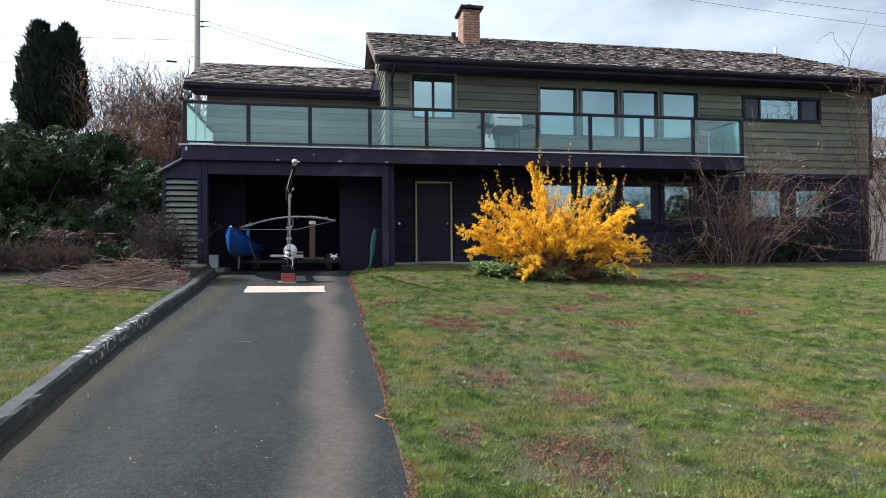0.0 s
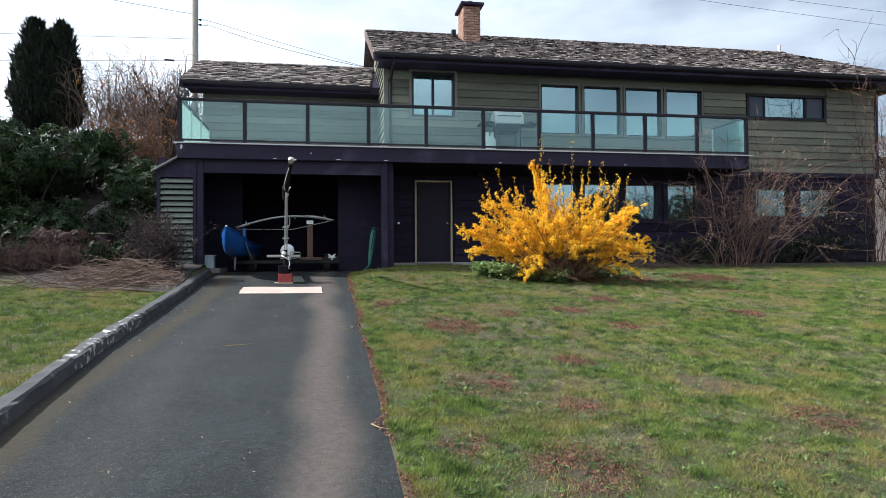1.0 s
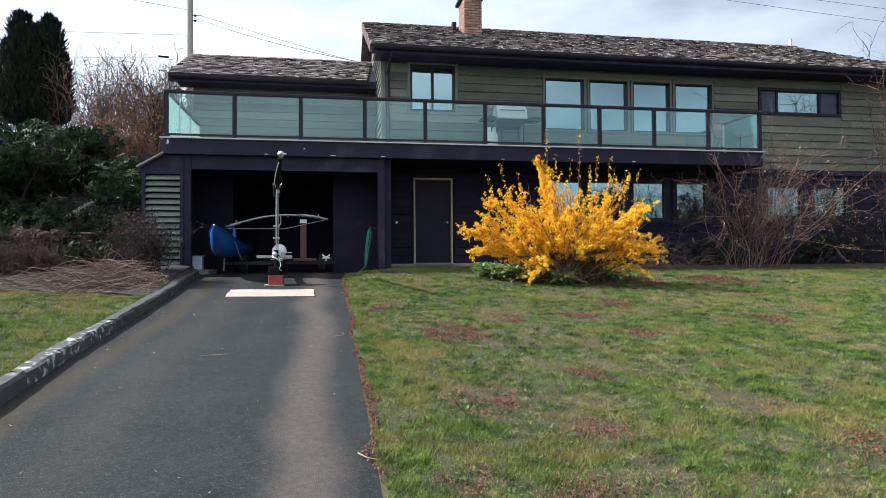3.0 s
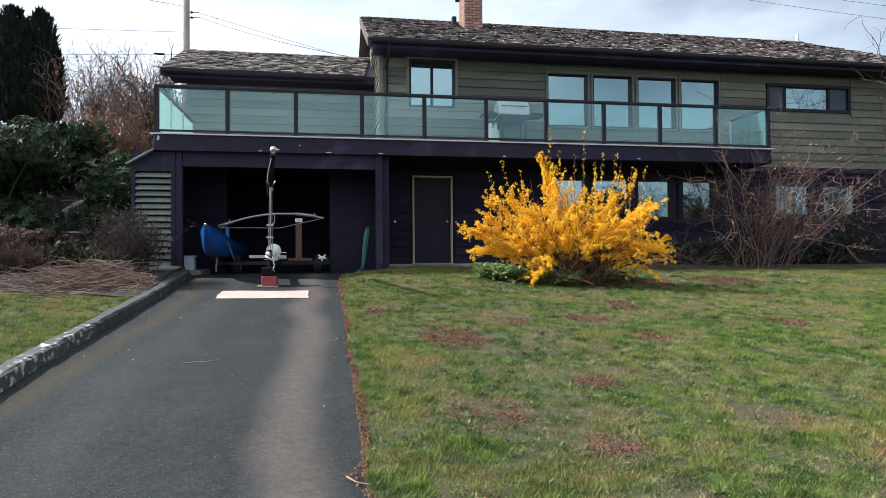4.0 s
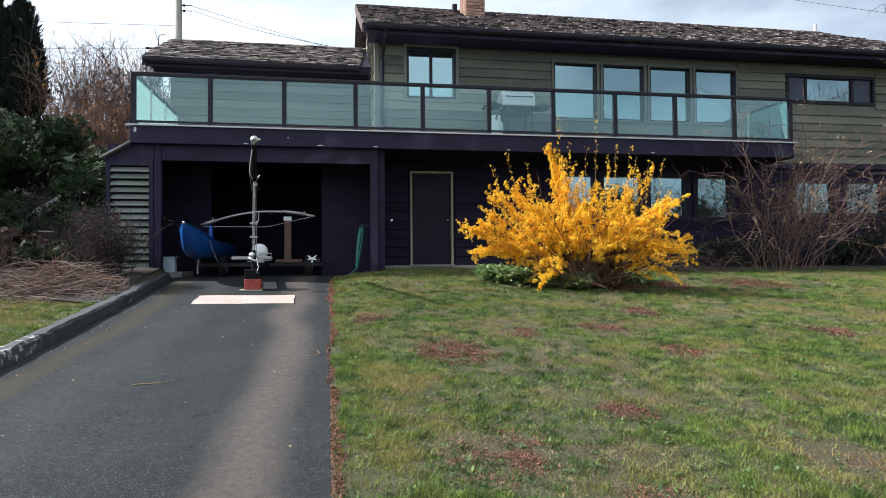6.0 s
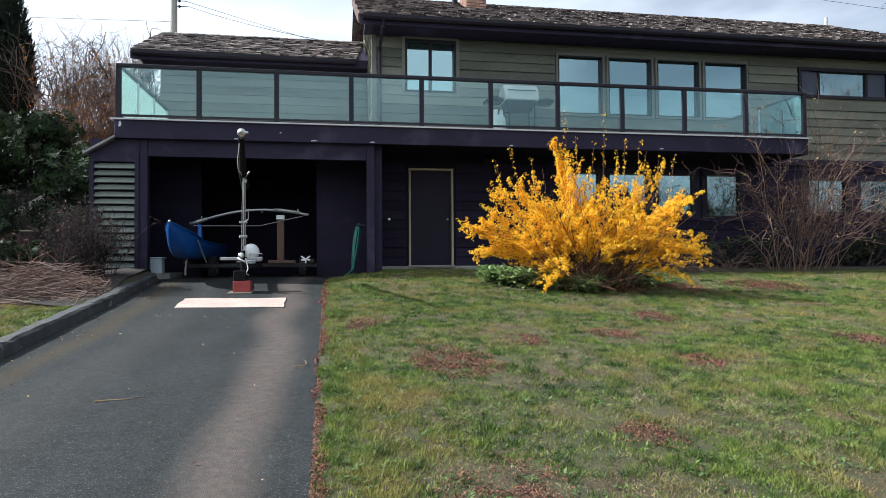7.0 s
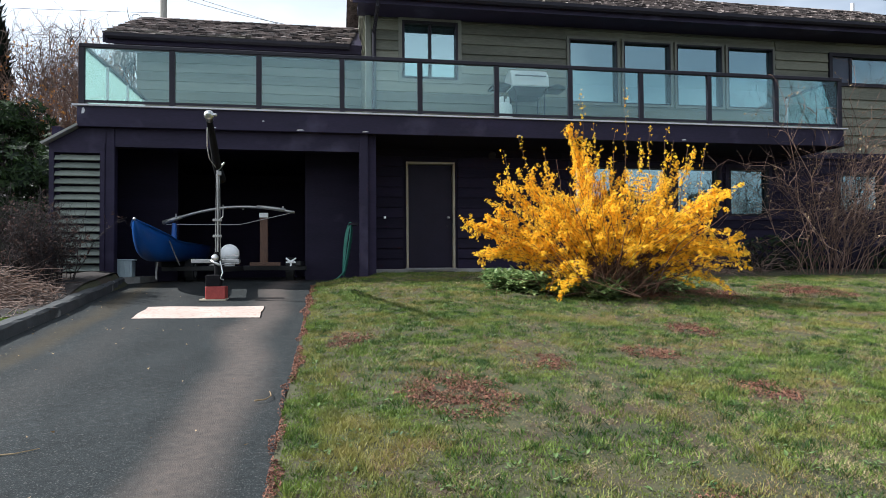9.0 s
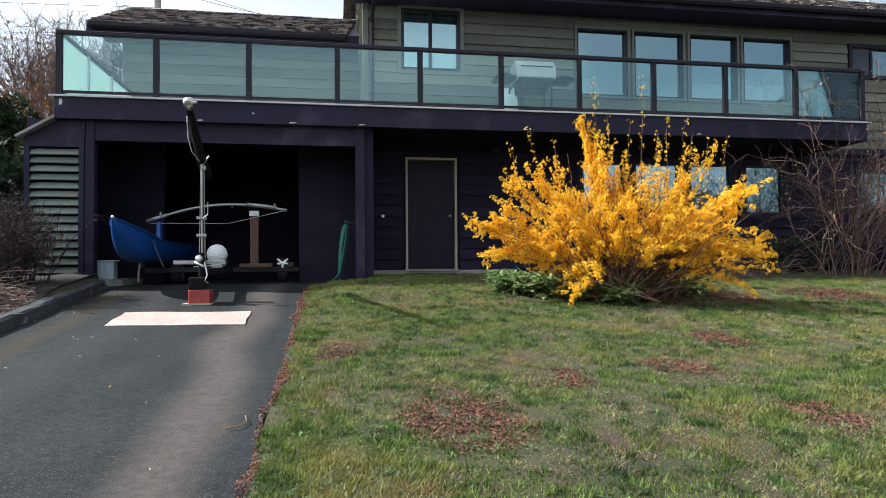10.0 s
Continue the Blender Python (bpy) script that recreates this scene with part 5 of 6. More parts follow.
in_bed = (gx_ < -2.3) & (gy_ > 12.2 + 1.4 * np.clip((-3.2 - gx_) / 2.7, 0, 1) + 0.25 * (field(gx_, gy_, 0.3, 14) - 0.5))
on_kerb = (gx_ < 0) & (gx_ > -2.37 + 0.06 * np.clip(7.7 - gy_, 0, 5))
keep = ~(near_drive | house_side | under_bush | in_bed | on_kerb)
gx_, gy_ = gx_[keep], gy_[keep]
b_ = bare(gx_, gy_)
keep = RNG.random(len(gx_)) > b_ * 0.93
gx_, gy_, b_ = gx_[keep], gy_[keep], b_[keep]
dry = RNG.random(len(gx_)) < np.where(gx_ < 0, 2.0, 1.0) * np.clip((field(gx_, gy_, 0.32, 21) - 0.38) * 3.4, 0.1, 0.76) * np.clip((gx_ - 0.45) * 0.8, 0.12, 1) + 0.25 * b_
tall = 0.12 + 1.7 * field(gx_, gy_, 0.11, 30) ** 1.3
far = np.where((gy_ < 2.4) | (gx_ > 12) | (gx_ < -9), 0.02, 0.0036 + 0.0008 * np.maximum(gy_, 0))
blades("grass", "short mossy green lawn grass", gx_[~dry], gy_[~dry], 0.035 * tall[~dry], far[~dry], 0.9, M_GRASS)
blades("dry_grass", "dry straw-coloured grass blades in the lawn", gx_[dry], gy_[dry], 0.02 * tall[dry], 0.85 * far[dry], 1.7, M_GRASS_DRY)

# dark, ranker tufts standing out of the short turf
cx_, cy_ = scatter(0.75, 9.5, 2.6, 13.4, 26)
cx_, cy_ = np.concatenate([cx_, RNG.uniform(-7, -2.6, 160)]), np.concatenate([cy_, RNG.uniform(6, 11.2, 160)])
keep = field(cx_, cy_, 0.9, 61) > 0.42
cx_, cy_ = cx_[keep], cy_[keep]
tx_ = np.repeat(cx_, 34) + RNG.normal(0, 0.034, 34 * len(cx_))
ty_ = np.repeat(cy_, 34) + RNG.normal(0, 0.034, 34 * len(cx_))
M_TUFT = grass_material("rank_grass", (0.012, 0.038, 0.008), (0.07, 0.13, 0.026), (0.1, 0.13, 0.03), (0.55, 0.75))
blades("rank_grass", "darker tufts of rank grass in the lawn", tx_, ty_, np.full(len(tx_), 0.042), 0.003 + 0.0006 * ty_, 1.1, M_TUFT)

# red-brown litter along the drive, on the bare spots and on the bush's painted-in shadow
def flakes(name, label, xs, ys, size, mat, lift=0.006):
    """Small dead leaves and needles lying nearly flat."""
    n = len(xs)
    a = RNG.uniform(0, 2 * math.pi, n)
    l, w = size * RNG.uniform(0.5, 1.5, n), size * RNG.uniform(0.12, 0.4, n)
    z = np.where(xs < DRIVE_R, drive_z_array(ys), lawn_height(xs, ys)) + lift + RNG.uniform(0, 0.012, n)
    c, s = np.cos(a), np.sin(a)
    v = np.empty((n, 3, 3))
    v[:, 0] = np.stack([xs - c * l / 2 - s * w, ys - s * l / 2 + c * w, z + RNG.normal(0, 0.004, n)], 1)
    v[:, 1] = np.stack([xs - c * l / 2 + s * w, ys - s * l / 2 - c * w, z + RNG.normal(0, 0.004, n)], 1)
    v[:, 2] = np.stack([xs + c * l / 2, ys + s * l / 2, z + RNG.uniform(0, 0.012, n)], 1)
    return tagged(new(name, tri_mesh(name, v.reshape(-1, 3), np.arange(3 * n).reshape(-1, 3), mat)), label, "leaf litter", kind="stuff")


def drive_z_array(ys):
    return 1.017 + 0.092 * (np.clip(ys, -30, 15.2) - 12.1)


lx1, ly1 = scatter(0.34, 0.99, 2.6, 14.6, 16000)
inner = DRIVE_R + 0.05 - 0.1 * np.clip(field(lx1, ly1, 0.55, 40) - 0.5, 0, 1) * 2
outer = DRIVE_R + 0.05 + 0.26 * np.clip(field(lx1, ly1, 0.4, 41) - 0.34, 0, 1)
k = (lx1 > inner) & (lx1 < outer) & (RNG.random(len(lx1)) < np.where(lx1 < DRIVE_R + 0.05, 0.35, 0.8))
lx2, ly2 = scatter(0.6, 9, 2.6, 13.6, 13000)
k2 = RNG.random(len(lx2)) < np.clip(bare(lx2, ly2, False) * 1.5 - 0.5, 0.0, 0.85) * np.clip((field(lx2, ly2, 0.15, 77) - 0.3) * 4, 0.1, 1)
lx_, ly_ = np.concatenate([lx1[k], lx2[k2]]), np.concatenate([ly1[k], ly2[k2]])
flakes("leaf_litter", "red-brown dead needles and leaves by the drive", lx_, ly_, 0.009 + 0.0009 * ly_, M_LITTER)
lx1, ly1 = scatter(-2.18, -1.0, 3.0, 14.5, 40)
lx2, ly2 = scatter(-2.1, 0.5, 2.5, 11.5, 3)
k = RNG.random(len(lx1)) < np.exp(-(lx1 + 2.18) / 0.3) * 0.9
lx_, ly_ = np.concatenate([lx1[k], lx2]), np.concatenate([ly1[k], ly2])
flakes("drive_debris", "scattered dry leaf scraps on the asphalt", np.minimum(lx_, DRIVE_R - 0.01), ly_, np.full(len(lx_), 0.02), M_STRAW, 0.018)


def weeds():
    """Small rosettes of broad leaves in the lawn."""
    th = thing("lawn_weeds", (3, 7, lawn_z(7)), "small broad-leaved weeds scattered in the lawn", "weeds", kind="stuff")
    s = Soup()
    for _ in range(1300):
        y = RNG.uniform(2.8, 13.5)
        x = RNG.uniform(0.7, 2.5 + 0.75 * y)
        k = RNG.integers(4, 9)
        for _ in range(k):
            d = RNG.normal(size=3)
            d[2] = 0.45
            s.leaf((x + RNG.normal() * 0.02, y + RNG.normal() * 0.02, lawn_z(y) + 0.015), d, (0, 0, 1), RNG.uniform(0.02, 0.05), RNG.uniform(0.012, 0.022))
    s.under("foliage", plant_material("weed_leaf", (0.03, 0.065, 0.02), (0.15, 0.22, 0.075), 0.5, 0.2), th)


weeds()


# ---- driveway things ----
M_ALU = material("dull_aluminium", (0.22, 0.22, 0.22), (0.4, 0.4, 0.39), 0.42, 6, (1, 1, 1), 70, 0.1, metal=0.75)
M_BLACK = material("black_canvas", (0.004, 0.004, 0.005), (0.012, 0.011, 0.013), 0.85, 7, (1, 1, 1), 60, 0.3, spec=0.15)
M_RED = material("faded_red_paint", (0.2, 0.02, 0.016), (0.33, 0.045, 0.036), 0.6, 8, (1, 1, 1), 50, 0.15)
M_BLUE = material("blue_hull_paint", (0.006, 0.05, 0.22), (0.012, 0.09, 0.34), 0.35, 3, (1, 1, 1), 40, 0.05)
M_WHITE = material("white_plastic", (0.6, 0.62, 0.62), (0.78, 0.79, 0.79), 0.45, 4, (1, 1, 1), 40, 0.05)
M_GALV = material("galvanised_steel", (0.012, 0.012, 0.012), (0.03, 0.03, 0.03), 0.5, 8, (1, 1, 1), 60, 0.15, metal=0.5)
M_WOOD = material("bare_timber", (0.05, 0.027, 0.019), (0.125, 0.068, 0.045), 0.8, 4, (1, 1, 0.25), 40, 0.25)
M_HOSE = material("green_hose", (0.02, 0.12, 0.09), (0.04, 0.2, 0.15), 0.45, 6, (1, 1, 1), 50, 0.05)
M_CARPET = material("pale_pink_carpet", (0.35, 0.26, 0.22), (0.52, 0.41, 0.36), 0.95, 2.5, (1, 1, 1), 60, 0.6, third=(0.3, 0.22, 0.18), third_scale=22, third_range=(0.52, 0.72))
M_KERB = material("stained_kerb", (0.022, 0.023, 0.025), (0.08, 0.08, 0.08), 0.9, 3, (1, 1, 1), 60, 0.6, third=(0.24, 0.235, 0.22), third_scale=3.1, third_range=(0.63, 0.7))
M_KERB_PAINTED = material("worn_white_kerb_paint", (0.03, 0.03, 0.032), (0.095, 0.095, 0.093), 0.85, 3, (1, 1, 1), 60, 0.6, third=(0.5, 0.49, 0.46), third_scale=11, third_range=(0.54, 0.66))
M_POLE = material("grey_pole_timber", (0.26, 0.24, 0.21), (0.45, 0.42, 0.38), 0.85, 3, (1, 1, 0.15), 30, 0.3)
M_RUBBER = material("black_rubber", (0.01, 0.01, 0.01), (0.025, 0.025, 0.025), 0.8, 9, (1, 1, 1), 50, 0.2)

# kerb along the drive, cast in lengths with rounded, chipped edges
kerb = tagged(new("kerb"), "stained concrete kerb with pale paint patches along the drive", "kerb", kind="structure")
kerb.location = (-2.27, 8, drive_z(8))
y = -5.2
while y < 15.0:
    l = min(2.4, 15.0 - y)
    bm = bmesh.new()
    n = 16
    rings = []
    for i in range(n + 1):
        yy = y + 0.006 + (l - 0.012) * i / n
        z = drive_z(yy)
        d = kerb_shift(yy) + 0.012 * math.sin(0.9 * yy)
        j = [random.uniform(-0.009, 0.009) for _ in range(6)]
        rings.append([bm.verts.new(p) for p in ((d - 2.36, yy, z - 0.1), (d - 2.355 + j[0], yy, z + 0.115 + j[1]), (d - 2.335 + j[2], yy, z + 0.137 + j[3]), (d - 2.225 + j[4], yy, z + 0.135 + j[5]), (d - 2.2 + j[0], yy, z + 0.11 + j[2]), (d - 2.185, yy, z - 0.1))])
    for a, b in zip(rings, rings[1:]):
        for k in range(6):
            bm.faces.new((a[k], a[(k + 1) % 6], b[(k + 1) % 6], b[k]))
    bm.faces.new(rings[0])
    bm.faces.new(rings[-1][::-1])
    bmesh.ops.recalc_face_normals(bm, faces=bm.faces)
    painted = 6.5 < y < 9.0
    part("kerb_stone", bm, M_KERB_PAINTED if painted else M_KERB, kerb, "kerb length with worn white paint" if painted else "")
    y += l
ledge = prism(bmesh.new(), [(-3.3, 15.0, 1.1), (-2.47, 15.0, 1.1), (-2.2, 15.4, 1.1), (-2.2, 17.0, 1.1), (-3.3, 17.0, 1.1)], (0, 0, 0.31))
tagged(new("garage_ledge", mesh_of(ledge, "garage_ledge", M_CONCRETE)), "low concrete ledge along the garage wall", "ledge", kind="structure")

# mat: a strip of carpet with a wavy edge, lying on the asphalt
bm = bmesh.new()
cols, rws = 24, 10
vs = []
for j in range(rws + 1):
    for i in range(cols + 1):
        u, v = i / cols, j / rws
        x = -1.33 - 0.03 * v + (1.41 + 0.005 * v) * u + 0.006 * math.sin(9 * v + 1)
        yy = 11.82 + 0.83 * v - 0.08 * u + 0.007 * math.sin(11 * u)
        vs.append(bm.verts.new((x, yy, drive_z(yy) + 0.012 + 0.004 * math.sin(7 * u + 3 * v) * math.sin(5 * v))))
for j in range(rws):
    for i in range(cols):
        a = j * (cols + 1) + i
        bm.faces.new((vs[a], vs[a + 1], vs[a + cols + 2], vs[a + cols + 1]))
ext = bmesh.ops.extrude_face_region(bm, geom=list(bm.faces))
bmesh.ops.translate(bm, verts=[g for g in ext["geom"] if isinstance(g, bmesh.types.BMVert)], vec=(0, 0, 0.006))
bmesh.ops.recalc_face_normals(bm, faces=bm.faces)
solid("carpet_strip", bm, M_CARPET, "pale pink carpet strip lying on the asphalt", "mat")

# boat trailer with its jack and mast crutch
TX, TY = -0.64, 13.28
trailer = thing("boat_trailer", (TX, 14.6, drive_z(14.6)), "galvanised boat trailer parked in the garage mouth", "trailer")
part("tongue", boxed(TX - 0.04, TX + 0.04, TY + 0.05, 17.2, 1.5, 1.58, bevel=0.006), M_GALV, trailer)
for yy in (15.75, 16.5):
    part("cross_member", boxed(-1.95, 0.45, yy - 0.035, yy + 0.035, 1.5, 1.58, bevel=0.006), M_GALV, trailer)
for x in (-1.85, 0.35):
    part("bunk", boxed(x - 0.05, x + 0.05, 15.1, 16.9, 1.58, 1.66, bevel=0.008), M_GALV, trailer)
for x in (-1.6, 0.15):
    bm = bmesh.new()
    rod(bm, (x - 0.07, 16.4, 1.5), (x + 0.07, 16.4, 1.5), 0.23, 0.23, 24)
    w = part("wheel", bm, M_RUBBER, trailer)
    part("rim", rod(bmesh.new(), (x - 0.075, 16.4, 1.5), (x + 0.075, 16.4, 1.5), 0.12, 0.12, 18), M_ALU, w)
part("light_board", boxed(-1.0, -0.36, TY + 0.1, TY + 0.24, 1.63, 1.68, bevel=0.006), M_ALU, trailer, "pale aluminium board")
bm = tube(bmesh.new(), [(-0.55, TY + 0.1, 1.68), (-0.55, TY + 0.08, 1.73), (-0.36, TY + 0.08, 1.73), (-0.36, TY + 0.1, 1.62), (-0.75, TY + 0.08, 1.6)], 0.008)
part("grab_loop", bm, M_ALU, trailer)
bm = bmesh.new()
rod(bm, (TX, TY, 1.46), (TX, TY, 1.78), 0.035, 0.035, 12)
rod(bm, (TX, TY, 1.62), (TX, TY, 1.68), 0.06, 0.06, 12)
part("jack", bm, M_BLACK, trailer)
bm = bmesh.new()
bmesh.ops.create_uvsphere(bm, u_segments=12, v_segments=8, radius=0.05, matrix=Matrix.Translation((TX - 0.02, TY - 0.05, 1.7)))
rod(bm, (TX - 0.07, TY - 0.05, 1.66), (TX + 0.05, TY - 0.08, 1.6), 0.018)
part("coupling", bm, M_CHROME, trailer, smooth=True)
bm = tube(bmesh.new(), [(TX + 0.05, TY - 0.06, 1.66), (TX + 0.09, TY - 0.1, 1.5), (TX + 0.06, TY - 0.12, 1.42), (TX + 0.1, TY - 0.1, 1.4)], 0.009)
part("safety_chain", bm, M_CHROME, trailer)
crutch = part("mast_crutch", rod(bmesh.new(), (-0.63, TY, 1.55), (-0.615, 13.2, 2.86), 0.013, 0.013, 12), M_ALU, trailer, "pale aluminium mast support")
for dx in (-0.035, 0.035):
    part("stay", rod(bmesh.new(), (-0.63 + dx, TY + 0.01, 1.6), (-0.615 + dx * 0.55, 13.21, 2.84), 0.006, 0.006, 8), M_ALU, crutch)
bm = bmesh.new()
box(bm, -0.63, -0.57, 13.17, 13.23, 2.82, 2.88, bevel=0.008)
rod(bm, (-0.62, 13.2, 2.88), (-0.69, 13.2, 3.0), 0.013)
rod(bm, (-0.62, 13.2, 2.88), (-0.53, 13.2, 3.0), 0.013)
part("fork", bm, M_ALU, crutch)
bm = bmesh.new()
for z in (2.2, 1.98):
    box(bm, -0.69, -0.57, TY - 0.05, TY - 0.015, z, z + 0.035, bevel=0.005)
rod(bm, (-0.6, TY - 0.07, 2.22), (-0.55, TY - 0.07, 2.26), 0.007)
rod(bm, (-0.55, TY - 0.07, 2.26), (-0.55, TY - 0.07, 2.42), 0.007)
part("clamp", bm, M_ALU, crutch)

block = thing("jack_block", (TX, TY - 0.02, drive_z(TY)), "red-painted block with a black top under the jack", "block")
part("base_plate", boxed(TX - 0.2, TX + 0.15, TY - 0.19, TY + 0.12, drive_z(TY), drive_z(TY) + 0.02), M_PALE, block)
part("red_block", boxed(TX - 0.13, TX + 0.13, TY - 0.15, TY + 0.1, drive_z(TY) + 0.02, drive_z(TY) + 0.19, bevel=0.008), M_RED, block)
part("black_block", boxed(TX - 0.125, TX + 0.06, TY - 0.14, TY + 0.08, drive_z(TY) + 0.19, drive_z(TY) + 0.345, bevel=0.008), M_BLACK, block)

mast = thing("covered_mast", (-0.63, 13.2, 2.95), "sailboat mast in a black canvas cover laid in the crutch", "mast")
bm = tube(bmesh.new(), [(-0.66, 13.75, 2.84), (-0.645, 13.5, 2.89), (-0.63, 13.2, 2.95), (-0.56, 12.6, 3.07), (-0.49, 12.0, 3.16), (-0.44, 11.55, 3.22)], 0.07, 12, 0.5)
part("cover", bm, M_BLACK, mast, smooth=True)
bm = bmesh.new()
bmesh.ops.create_uvsphere(bm, u_segments=14, v_segments=8, radius=0.055, matrix=Matrix.Translation((-0.425, 11.45, 3.26)))
rod(bm, (-0.435, 11.55, 3.23), (-0.42, 11.38, 3.27), 0.04, 0.03, 12)
rod(bm, (-0.42, 11.45, 3.26), (-0.34, 11.43, 3.26), 0.02, 0.015, 8)
part("mast_head", bm, M_CHROME, mast, "bright metal masthead fitting", True)
bm = tube(bmesh.new(), [(-0.47, 11.6, 3.15), (-0.56, 12.1, 3.02), (-0.62, 12.6, 2.95), (-0.63, 13.1, 2.92)], 0.006, 6)
part("halyard", bm, M_WHITE, mast)


def hull():
    """A slender outrigger hull along y: raked bow, full flare, slightly hollow sheer."""
    cx, y0, y1 = -1.79, 13.58, 18.2
    th = thing("outrigger_hull", (cx, 15.5, 1.66), "glossy blue outrigger hull resting on the trailer", "boat")
    bm = bmesh.new()
    rings = []
    for i in range(27):
        t = i / 26
        s = t ** 1.5
        yb = y0 + (y1 - y0) * s
        half = 0.25 * min(1, math.sin(min(1, s * 3.2) * math.pi / 2)) ** 0.7 * (1 - 0.4 * max(0, s - 0.6))
        sheer = 2.24 - 0.26 * min(1, s * 3.0) ** 0.8
        keel = 1.66 + 0.56 * max(0, 1 - s * 3.6) ** 3.2
        ring = []
        for k in range(13):
            a = -1 + k / 6
            prof = 1 - abs(a) ** 2.2
            ring.append(bm.verts.new((cx + half * (math.copysign(abs(math.sin(a * math.pi / 2)) ** 0.75, a)), yb + 0.0 * prof, sheer - (sheer - keel) * prof)))
        rings.append(ring)
    for a, b in zip(rings, rings[1:]):
        for k in range(12):
            bm.faces.new((a[k], a[k + 1], b[k + 1], b[k]))
    for a, b in zip(rings, rings[1:]):
        bm.faces.new((a[0], b[0], b[12], a[12]))
    bm.faces.new(rings[-1])
    bmesh.ops.remove_doubles(bm, verts=bm.verts, dist=0.0005)
    bmesh.ops.recalc_face_normals(bm, faces=bm.faces)
    part("hull", bm, M_BLUE, th, smooth=True)
    for side in (-1, 1):
        pts = []
        for i in range(14):
            s = (i / 13) ** 1.5
            half = 0.25 * min(1, math.sin(min(1, s * 3.2) * math.pi / 2)) ** 0.7 * (1 - 0.4 * max(0, s - 0.6))
            pts.append((cx + side * (half + 0.006), y0 + (y1 - y0) * s, 2.245 - 0.26 * min(1, s * 3.0) ** 0.8))
        part("gunwale", tube(bmesh.new(), pts, 0.012, 6), M_BLUE, th)
    bm = bmesh.new()
    bmesh.ops.create_uvsphere(bm, u_segments=10, v_segments=6, radius=0.024, matrix=Matrix.Translation((cx, y0 + 0.01, 2.25)))
    part("bow_fitting", bm, M_CHROME, th, "bright bow fitting", True)
    part("beam_socket", rod(bmesh.new(), (cx + 0.12, 15.4, 1.95), (cx + 0.12, 15.4, 2.3), 0.05, 0.035, 10), M_BLUE, th)
    part("lashing", tube(bmesh.new(), [(cx + 0.24, 14.55, 1.98), (cx + 0.3, 14.62, 1.78), (cx + 0.36, 14.7, 1.6)], 0.01, 6), M_ALU, th)
    part("prop_leg", tube(bmesh.new(), [(cx + 0.02, 14.75, 1.66), (cx + 0.0, 14.75, 1.5), (cx, 14.75, 1.38)], 0.016, 8), M_ALU, th)


hull()
beam = thing("crossbeam", (-0.7, 15.3, 2.3), "long arched aluminium crossbeam of the outrigger", "beam")
pts = [(-1.86 + 2.16 * t, 15.45 - 0.35 * t, 2.31 + 0.16 * t + 0.17 * math.sin(math.pi * t)) for t in np.linspace(0, 1, 15)]
part("tube", tube(bmesh.new(), pts, 0.024, 10), M_ALU, beam, smooth=True)
part("sleeve", tube(bmesh.new(), [p for p in pts[:3]], 0.034, 10), M_ALU, beam, smooth=True)
part("sleeve", tube(bmesh.new(), [(a, b, c + 0.012) for a, b, c in pts[10:14]], 0.03, 10), M_ALU, beam, smooth=True)
part("stay_wire", tube(bmesh.new(), [(-1.8, 15.43, 2.28), (-0.6, 15.25, 2.27), (0.25, 15.1, 2.46)], 0.006, 6), M_ALU, beam)
for x, z in ((-1.62, 2.42), (-0.55, 2.56), (0.1, 2.56)):
    part("bolt", rod(bmesh.new(), (x, 15.3, z - 0.04), (x, 15.3, z + 0.03), 0.014, 0.014, 8), M_ALU, beam)
trestle = thing("timber_prop", (-0.22, 15.42, 1.58), "bare timber prop under the crossbeam", "prop")
part("upright", boxed(-0.29, -0.16, 15.38, 15.47, 1.58, 2.46, bevel=0.006), M_WOOD, trestle)
part("foot", boxed(-0.45, 0.05, 15.33, 15.52, 1.58, 1.64, bevel=0.006), M_WOOD, trestle)
part("bracket", boxed(-0.3, -0.15, 15.36, 15.4, 2.4, 2.48, bevel=0.005), M_WHITE, trestle)
bm = bmesh.new()
bmesh.ops.create_uvsphere(bm, u_segments=22, v_segments=14, radius=0.15, matrix=Matrix.Translation((-0.69, 14.75, 1.78)) @ Matrix.Diagonal((1, 0.75, 1, 1)))
rod(bm, (-0.69, 14.75, 1.58), (-0.69, 14.75, 1.66), 0.08, 0.08, 16)
solid("white_float", bm, M_WHITE, "round white plastic float on the trailer", "float", smooth=True)
bm = bmesh.new()
for a in (0.5, 2.64, -0.5, 3.64):
    rod(bm, (0.26, 14.75, 1.64), (0.26 + 0.09 * math.cos(a), 14.75, 1.64 + 0.075 * math.sin(a) + 0.03), 0.02, 0.012, 8)
rod(bm, (0.26, 14.75, 1.575), (0.26, 14.75, 1.66), 0.015)
solid("mooring_cleat", bm, M_WHITE, "white cross-shaped cleat on the trailer", "cleat")

bin_ = thing("plastic_bin", (-2.48, 15.5, 1.41), "pale blue-grey plastic bin on the ledge", "bin")
M_BIN = material("pale_bin_plastic", (0.4, 0.5, 0.54), (0.55, 0.64, 0.68), 0.5, 4, (1, 1, 1), 40, 0.05)
bm = bmesh.new()
a = [(-2.63, 15.4), (-2.33, 15.4), (-2.33, 15.62), (-2.63, 15.62)]
prism(bm, [(x * 0.985 - 0.037, y, 1.41) for x, y in a], (0, 0, 0.27))
bmesh.ops.bevel(bm, geom=list(bm.edges), offset=0.012, segments=2, affect='EDGES')
part("tub", bm, M_BIN, bin_)
part("lid", boxed(-2.65, -2.31, 15.385, 15.635, 1.68, 1.705, bevel=0.008), M_BIN, bin_)
